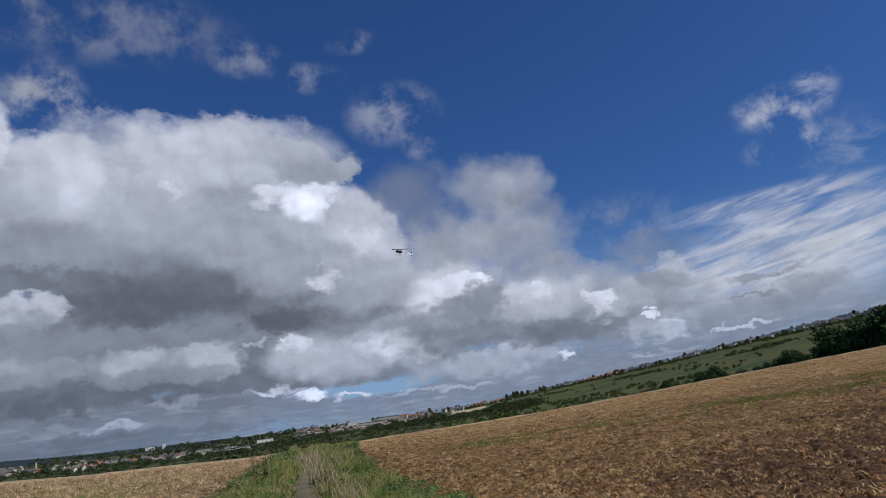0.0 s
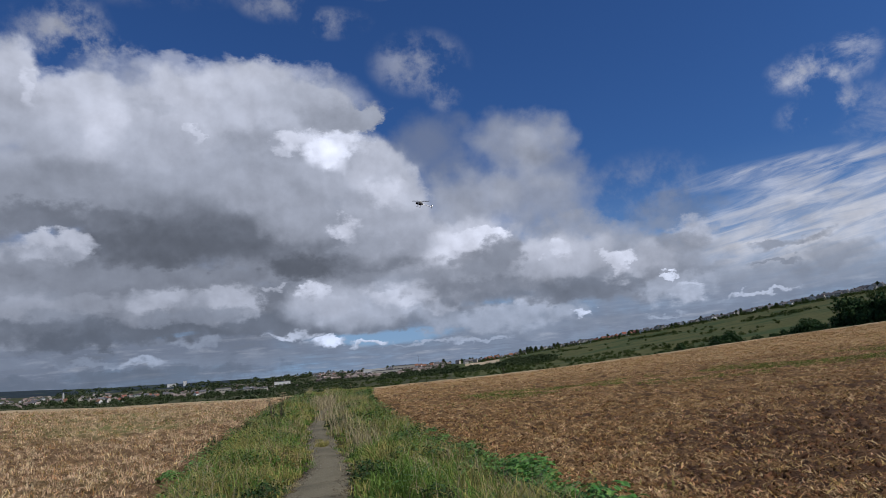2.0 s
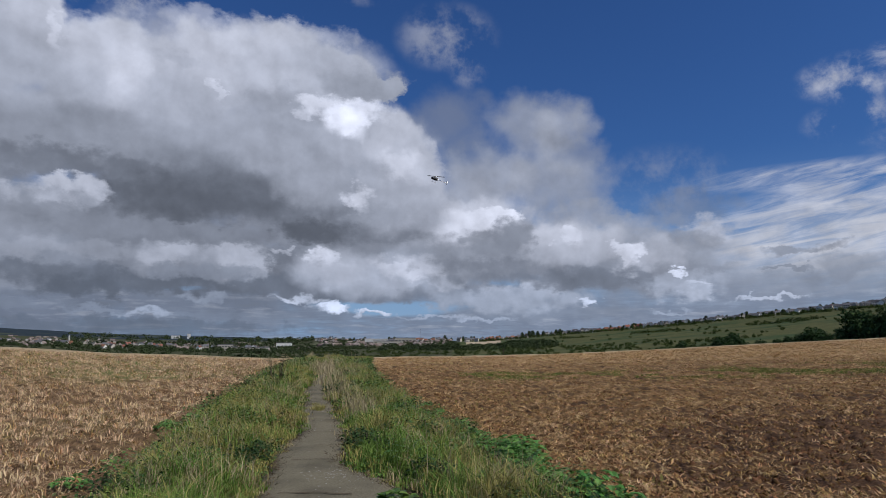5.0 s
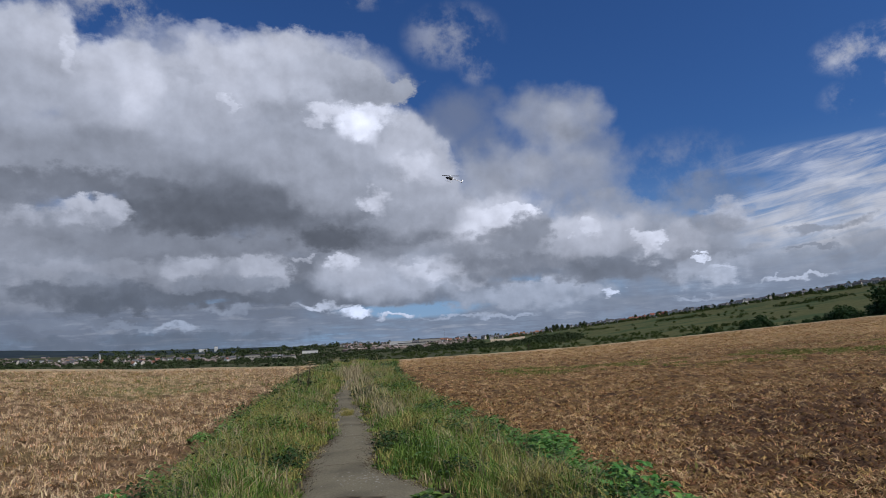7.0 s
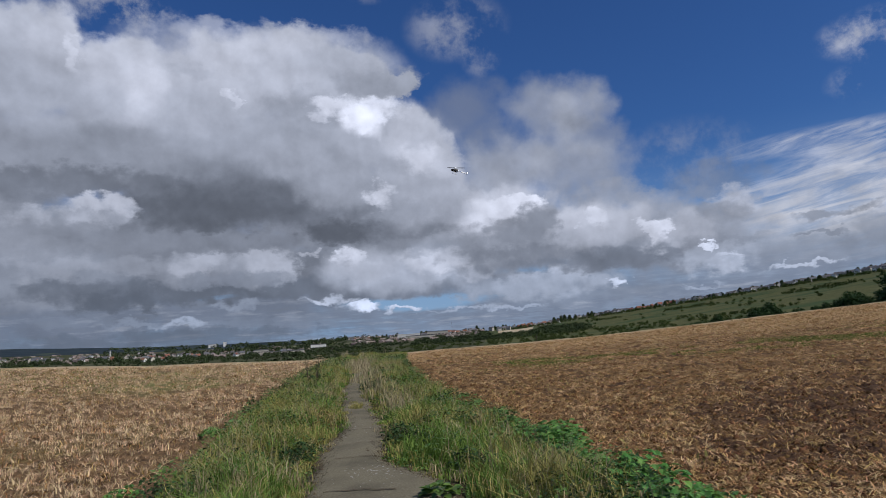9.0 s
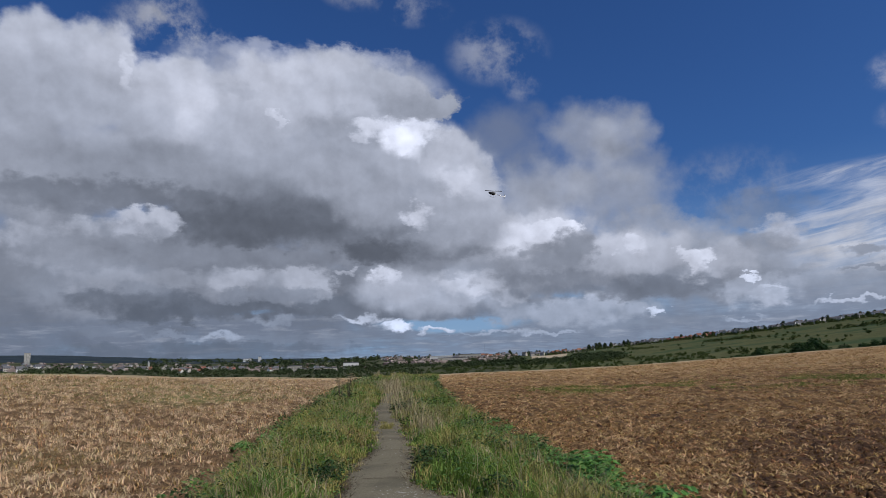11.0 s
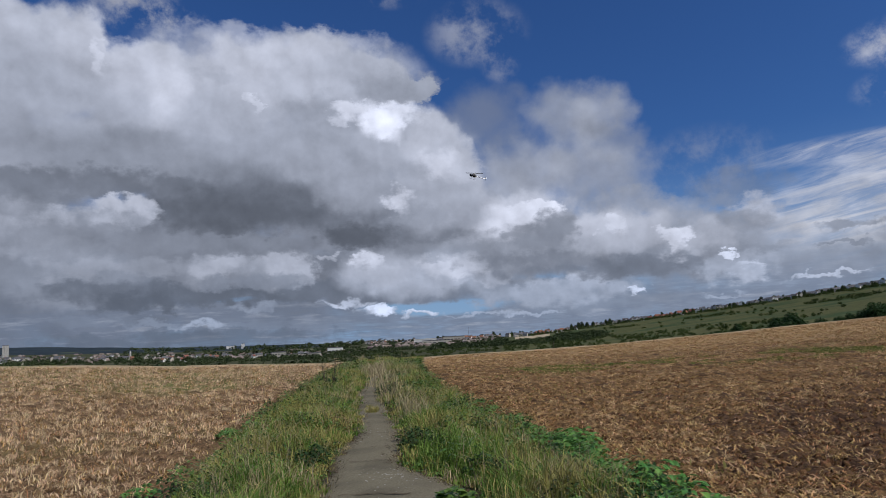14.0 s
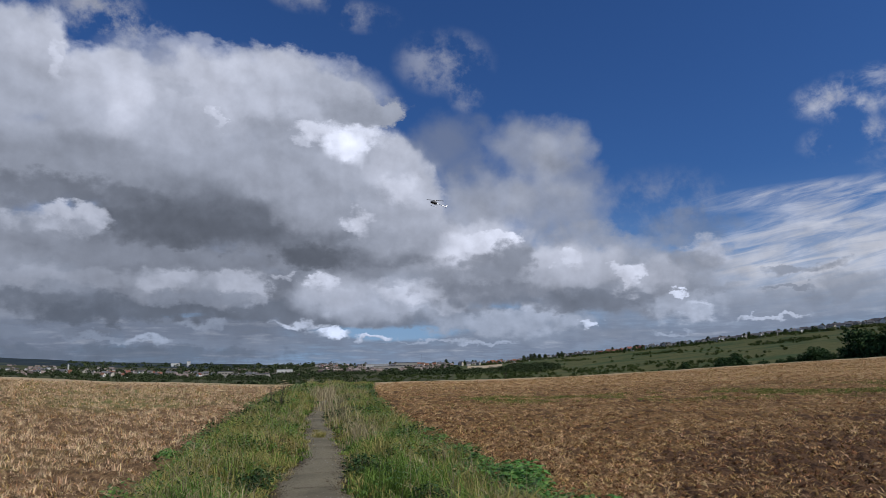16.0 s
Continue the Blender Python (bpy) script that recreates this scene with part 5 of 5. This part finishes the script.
spots = []
for _ in range(620):
    az = rnd.uniform(-14, 10)
    hi = 0.75 if az < 2 else 0.5 - 0.045 * az
    lo = 0.72 * float(np.interp(az, AZ, MID_R))
    r = lo + (hill_r(az, max(hi, 0.02)) - lo) * rnd.random() ** 0.8
    spots.append((az, r, rnd.uniform(6, 11), rnd.uniform(2.5, 5.5)))
scrub("valley_wood", spots, "wood_leaf", "dark dense woodland on the valley side", "woodland", 1.35)

spots = []
for _ in range(900):
    az = rnd.uniform(-47, -8)
    r = 620 + 1700 * rnd.random() ** 1.4
    if smooth_noise(np.array([az * 1.0]), np.array([r * 0.006]), 1.0, 51)[0] > -0.25:
        spots.append((az, r, rnd.uniform(6, 13), rnd.uniform(3, 6.5) * min(1, r / 1000 + 0.25)))
for _ in range(330):
    az = rnd.uniform(-48, -7)
    lo = float(np.interp(az, AZ, CREST_R))
    r = lo + 60 + (800 - lo) * rnd.random() ** 0.7
    spots.append((az, r, rnd.uniform(4, 9), rnd.uniform(1.6, 3.6)))
for _ in range(200):
    az = rnd.uniform(-30, -8)
    spots.append((az, rnd.uniform(1500, 3600), rnd.uniform(20, 50), rnd.uniform(5, 10)))
scrub("town_trees", spots, "wood_leaf", "dark trees scattered through the valley town", "woodland", 1.35)


# ---- houses and other buildings ----
def make_house(w, d, h, roof, wall, tiles, chimney=True):
    """A gabled house: walls, pitched roof with eaves, windows with sills, a door and a chimney."""
    e = new("house")
    b = Build()
    b.box(-w / 2, w / 2, -d / 2, d / 2, -1.5, h)
    b.add([(-w / 2, -d / 2, h), (-w / 2, d / 2, h), (-w / 2, 0, h + roof), (w / 2, -d / 2, h), (w / 2, d / 2, h), (w / 2, 0, h + roof)], [(0, 2, 1), (3, 4, 5)])
    part("wall", b, wall, e)
    b = Build()
    o, tk = 0.35, 0.18
    for s in (-1, 1):
        y0, z0 = s * (d / 2 + o), h - o * roof / (d / 2)
        b.add([(-w / 2 - o, y0, z0), (w / 2 + o, y0, z0), (w / 2 + o, 0, h + roof), (-w / 2 - o, 0, h + roof),
               (-w / 2 - o, y0, z0 + tk), (w / 2 + o, y0, z0 + tk), (w / 2 + o, 0, h + roof + tk), (-w / 2 - o, 0, h + roof + tk)],
              [(3, 2, 1, 0), (4, 5, 6, 7), (0, 1, 5, 4), (1, 2, 6, 5), (2, 3, 7, 6), (3, 0, 4, 7)])
    rf = part("roof", b, tiles, e)
    if chimney:
        b = Build()
        b.box(w * 0.28, w * 0.28 + 0.8, -0.4, 0.4, h + roof * 0.5, h + roof + 1.0)
        part("chimney", b, "brick_wall", rf)
    for s in (-1, 1):
        for k in range(3):
            for lvl in range(2):
                b = Build()
                x = (k - 1) * w * 0.3
                z = 0.9 + lvl * 2.6
                b.box(x - 0.6, x + 0.6, s * d / 2 - 0.06, s * d / 2 + 0.06, z, z + 1.25)
                part("window", b, "glass", e)
    return e


house_kinds = [(8, 7, 4.8, 3.2, "white_wall", "red_roof", "white rendered house with a red tiled roof"),
               (8.5, 7, 4.8, 3.2, "brick_wall", "red_roof", "red brick house with a red tiled roof"),
               (9, 7, 5.0, 3.2, "pale_wall", "slate_roof", "pale house with a grey slate roof"),
               (12, 7.5, 5.2, 3.2, "white_wall", "slate_roof", "long white terrace with a grey slate roof")]
made = []
for (w, d, h, rf, wall, tiles, lab), az in zip(house_kinds, (4.6, 5.2, 11.8, 12.6)):
    ob = tagged(make_house(w, d, h, rf, wall, tiles), lab, "house", "houses on the ridge")
    ob.matrix_basis = stand(az, float(np.interp(az, AZ, RIDGE_R)) * 0.985, 1.0, rnd.uniform(-0.6, 0.6))
    made.append(ob)


def settle(kind, az, r, turn, group):
    x, y, z = polar(az, r)
    c = copy_thing(made[kind], Matrix.Translation((x, y, z)) @ Matrix.Rotation(turn, 4, "Z"))
    s = rnd.uniform(0.68, 0.95)
    c.scale = (s, s, s)
    return tagged(c, group=group)


for i in range(150):
    az = 3.5 + 42.5 * (i + rnd.random()) / 150
    red = (3.8 < az < 6.8) or (13.5 < az < 17.5)
    settle(rnd.choice((0, 1, 1)) if red else rnd.choice((2, 3, 2, 3, 2)), az, float(np.interp(az, AZ, RIDGE_R)) * rnd.uniform(0.962, 0.992),
           -radians(az) + rnd.choice((0, 1.57)) + rnd.uniform(-0.5, 0.5), "houses on the ridge")
for i in range(48):
    az = rnd.uniform(-13, 3.5)
    settle(rnd.choice((2, 3, 2, 0)), az, hill_r(az, rnd.uniform(0.6, 1.0)), -radians(az) + rnd.uniform(-0.7, 0.7), "houses across the valley")
for i in range(164):
    az = rnd.uniform(-46, -13)
    r = 860 + 1500 * rnd.random() ** 1.2
    settle(rnd.choice((0, 2, 3, 2, 3, 2)), az, r, rnd.uniform(0, 3.14), "houses in the valley town")


for i in range(28):
    az = -47 + 26 * (i + rnd.random()) / 28
    settle(rnd.choice((0, 2, 0, 3, 1)), az, rnd.uniform(1000, 1350), rnd.uniform(0, 3.14), "houses in the valley town")


def far_town(n):
    """Roofs of the far streets, too small to count: one object."""
    V, F = [], []
    base = np.array([(-1, -1, -0.6), (1, -1, -0.6), (1, 1, -0.6), (-1, 1, -0.6), (-1, -1, 1), (1, -1, 1), (1, 1, 1), (-1, 1, 1), (-1, 0, 1.75), (1, 0, 1.75)], float)
    fs = [(0, 1, 5, 4), (1, 2, 6, 5), (2, 3, 7, 6), (3, 0, 4, 7), (4, 5, 9, 8), (6, 7, 8, 9), (5, 6, 9, 9), (7, 4, 8, 8)]
    k = 0
    while k < n:
        az = rnd.uniform(-46, 1)
        r = rnd.uniform(900, 2500) if az < -11 else hill_r(az, rnd.uniform(0.1, 1.0))
        if smooth_noise(np.array([az * 0.9]), np.array([r * 0.005]), 1.0, 53)[0] < -0.1 or (-31.5 < az < -25 and 1600 < r < 2050):
            continue
        x, y, z = polar(az, r)
        a, w = rnd.uniform(0, pi), rnd.uniform(3.5, 8)
        p = base * (w, 3.6, 2.4)
        V.append(np.stack([p[:, 0] * cos(a) - p[:, 1] * sin(a) + x, p[:, 0] * sin(a) + p[:, 1] * cos(a) + y, p[:, 2] + z], -1))
        F += [tuple(dict.fromkeys(i + 10 * k for i in f)) for f in fs]
        k += 1
    b = Build()
    b.add([tuple(v) for v in np.concatenate(V)], F)
    tagged(new("far_roofs", mesh_of("far_roofs", b, "shaded_town_wall")), "crowded small roofs and walls of the far town", "houses", kind="stuff")


# far roofs and walls coloured darker in place of a cloud's shadow
M["shaded_town_wall"] = material("shaded_town_wall", (0.12, 0.09, 0.075), (0.30, 0.25, 0.215), 0.08, island=0.5)
far_town(620)


def slab_building(name, label, az, r, w, d, h, wall, rows, cols, roof="slate_roof", turn=0.0):
    """A flat-roofed block with rows of windows and a parapet."""
    e = thing(name, label, "building", at=stand(az, r, 1, -radians(az) + turn))
    b = Build()
    b.box(-w / 2, w / 2, -d / 2, d / 2, -4, h)
    part("wall", b, wall, e)
    b = Build()
    b.box(-w / 2 - 0.3, w / 2 + 0.3, -d / 2 - 0.3, d / 2 + 0.3, h, h + 0.9)
    part("roof", b, roof, e)
    for i in range(rows):
        for k in range(cols):
            b = Build()
            cw, ch = w / cols, h / rows
            x, z = -w / 2 + cw * (k + 0.5), ch * (i + 0.3)
            b.box(x - cw * 0.32, x + cw * 0.32, -d / 2 - 0.12, -d / 2 + 0.1, z, z + ch * 0.24)
            part("window", b, "glass", e)
    return e


slab_building("tower_block", "pale concrete tower block standing over the town", -37.5, 2300, 16, 15, 34, "concrete", 12, 4)
slab_building("factory", "long pale factory with a dark glazed band", -16.2, 900, 56, 22, 5.5, "pale_wall", 1, 16)
slab_building("factory", "white works building beside the long factory", -17.9, 890, 18, 18, 8, "pale_wall", 2, 5)
slab_building("warehouse", "white warehouse on the far slope", -13.2, 1150, 26, 16, 10, "white_wall", 1, 4)
slab_building("warehouse", "bright white warehouse with a low roof", -5.4, 1180, 40, 20, 10, "white_wall", 1, 6, "white_wall")
slab_building("warehouse", "pale sheds stepping down the slope", -4.4, 1050, 46, 18, 6, "pale_wall", 1, 6)
slab_building("warehouse", "pale warehouse on the skyline", -2.9, 1250, 40, 18, 9, "pale_wall", 1, 6)
slab_building("hospital", "white slab building on the skyline", -21.8, 3000, 34, 20, 14, "white_wall", 3, 6)
slab_building("hospital", "white block with a chimney on the skyline", -20.8, 3000, 14, 14, 22, "white_wall", 5, 3)
slab_building("hospital", "low white block among trees on the far slope", -26.7, 1700, 36, 18, 9, "pale_wall", 1, 6)


def monument():
    e = thing("monument", "pale stone monument tower on a green hill", "monument", at=stand(-29.3, 1900, 1.0))
    b = Build()
    b.lathe([(9, -2), (9, 2), (7, 2.2), (7, 4)], 12)
    part("base", b, "stone", e)
    b = Build()
    b.lathe([(2.6, 3.5), (2.1, 16), (2.7, 16.2), (2.7, 17), (1.6, 17.2), (1.2, 20), (0.2, 22)], 10)
    part("column", b, "stone", e)


monument()


def field_patch(name, label, az0, az1, r0, r1, mat):
    """A field of another colour lying on the slope, edges uneven."""
    na, nr = 24, 8
    V, F = [], []
    for i in range(na):
        for k in range(nr):
            az = az0 + (az1 - az0) * i / (na - 1)
            f = k / (nr - 1)
            r = r0 + (r1 - r0) * f + 0.06 * (r1 - r0) * sin(i * 1.9)
            x, y, z = polar(az, r)
            V.append((x, y, z + 0.6))
    for i in range(na - 1):
        for k in range(nr - 1):
            F.append((i * nr + k, i * nr + k + 1, (i + 1) * nr + k + 1, (i + 1) * nr + k))
    b = Build()
    b.add(V, F)
    tagged(new(name, mesh_of(name, b, mat)), label, "field", kind="structure")


field_patch("bare_slope", "bare pale earth slope below the houses", 2.4, 5.4, 880, 1080, "bare_earth")
field_patch("park_field", "light green open field round the monument", -31.0, -25.5, 1750, 2000, "pasture")


def pole(az, r, h, label):
    e = thing("pole", label, "pole", "poles across the fields", at=stand(az, r, 1, -radians(az)))
    b = Build()
    b.tube([(0, 0, -0.5), (0, 0, h)], [0.16, 0.09], 7)
    part("post", b, "bark", e)
    b = Build()
    b.box(-0.9, 0.9, -0.06, 0.06, h - 0.7, h - 0.55)
    part("crossarm", b, "bark", e)


pole(5.65, 260, 6.5, "slim wooden pole standing beyond the field")
pole(-1.6, 1050, 24, "tall thin mast on the skyline")
pole(-20.0, 2900, 34, "tall thin mast above the far town")
pole(-10.8, 1700, 22, "thin mast among trees on the skyline")


# ---- the model helicopter in the air ----
def helicopter():
    e = thing("model_helicopter", "small radio-controlled helicopter with dark canopy and white boom, in flight", "model helicopter",
              at=Matrix.Translation((-0.13, 21.5, EYE + 5.35)) @ Matrix.Rotation(radians(200), 4, "Z") @ Matrix.Rotation(radians(-16), 4, "Y") @ Matrix.Rotation(radians(16), 4, "X") @ Matrix.Scale(0.82, 4))
    b = Build()
    b.lathe([(0.004, 0.20), (0.03, 0.185), (0.052, 0.14), (0.06, 0.07), (0.055, 0.0), (0.035, -0.07), (0.018, -0.10)], 14, 0, (0, 0, -0.01))
    part("canopy", b, "black_plastic", e, "dark glossy canopy", True)
    b = Build()
    b.box(-0.10, 0.06, -0.018, 0.018, -0.01, 0.085)
    part("frame", b, "carbon", e)
    b = Build()
    b.tube([(-0.06, 0, 0.02), (-0.50, 0, 0.02)], [0.013, 0.012], 8)
    part("tail_boom", b, "white_paint", e, "white tail boom")
    b = Build()
    b.add([(-0.45, -0.002, 0.02), (-0.53, -0.002, 0.02), (-0.56, -0.002, 0.11), (-0.52, -0.002, 0.11), (-0.45, 0.002, 0.02), (-0.53, 0.002, 0.02), (-0.56, 0.002, 0.11), (-0.52, 0.002, 0.11)],
          [(0, 1, 2, 3), (7, 6, 5, 4), (0, 4, 5, 1), (1, 5, 6, 2), (2, 6, 7, 3), (3, 7, 4, 0)])
    part("tail_fin", b, "white_paint", e)
    for s in (-1, 1):
        b = Build()
        b.box(-0.512, -0.488, 0.022, 0.026, 0.02 + (0.012 if s > 0 else -0.09), 0.02 + (0.09 if s > 0 else -0.012))
        part("tail_rotor_blade", b, "black_plastic", e)
    b = Build()
    b.tube([(0, 0, 0.07), (0, 0, 0.155)], [0.006, 0.006], 8)
    b.box(-0.03, 0.03, -0.012, 0.012, 0.125, 0.145)
    part("rotor_head", b, "steel", e)
    for s in (-1, 1):
        b = Build()
        a = radians(-28)
        c, n = Vector((cos(a), sin(a), 0)) * s, Vector((-sin(a), cos(a), 0))
        pts = []
        for z in (0.132, 0.137):
            for k, wd in ((0.035, 0.011), (0.09, 0.02), (0.34, 0.019), (0.36, 0.012)):
                lift = Vector((0, 0, z + 0.02 * k))
                pts += [tuple(c * k + n * wd + lift), tuple(c * k - n * wd + lift)]
        f = []
        for k in range(3):
            i = 2 * k
            f += [(i, i + 1, i + 3, i + 2), (8 + i, 8 + i + 2, 8 + i + 3, 8 + i + 1), (i, i + 2, 8 + i + 2, 8 + i), (i + 1, 8 + i + 1, 8 + i + 3, i + 3)]
        f += [(0, 8, 9, 1), (6, 7, 15, 14)]
        b.add(pts, f)
        part("rotor_blade", b, "carbon", e, "slender main rotor blade")
    for s in (-1, 1):
        b = Build()
        b.tube([(0.17, s * 0.07, -0.115), (0.14, s * 0.07, -0.125), (-0.12, s * 0.07, -0.125)], [0.005, 0.005, 0.005], 6)
        for x in (0.09, -0.05):
            b.tube([(x, s * 0.02, -0.03), (x, s * 0.055, -0.07), (x, s * 0.07, -0.125)], [0.004, 0.004, 0.004], 6)
        part("skid", b, "white_paint", e)


helicopter()
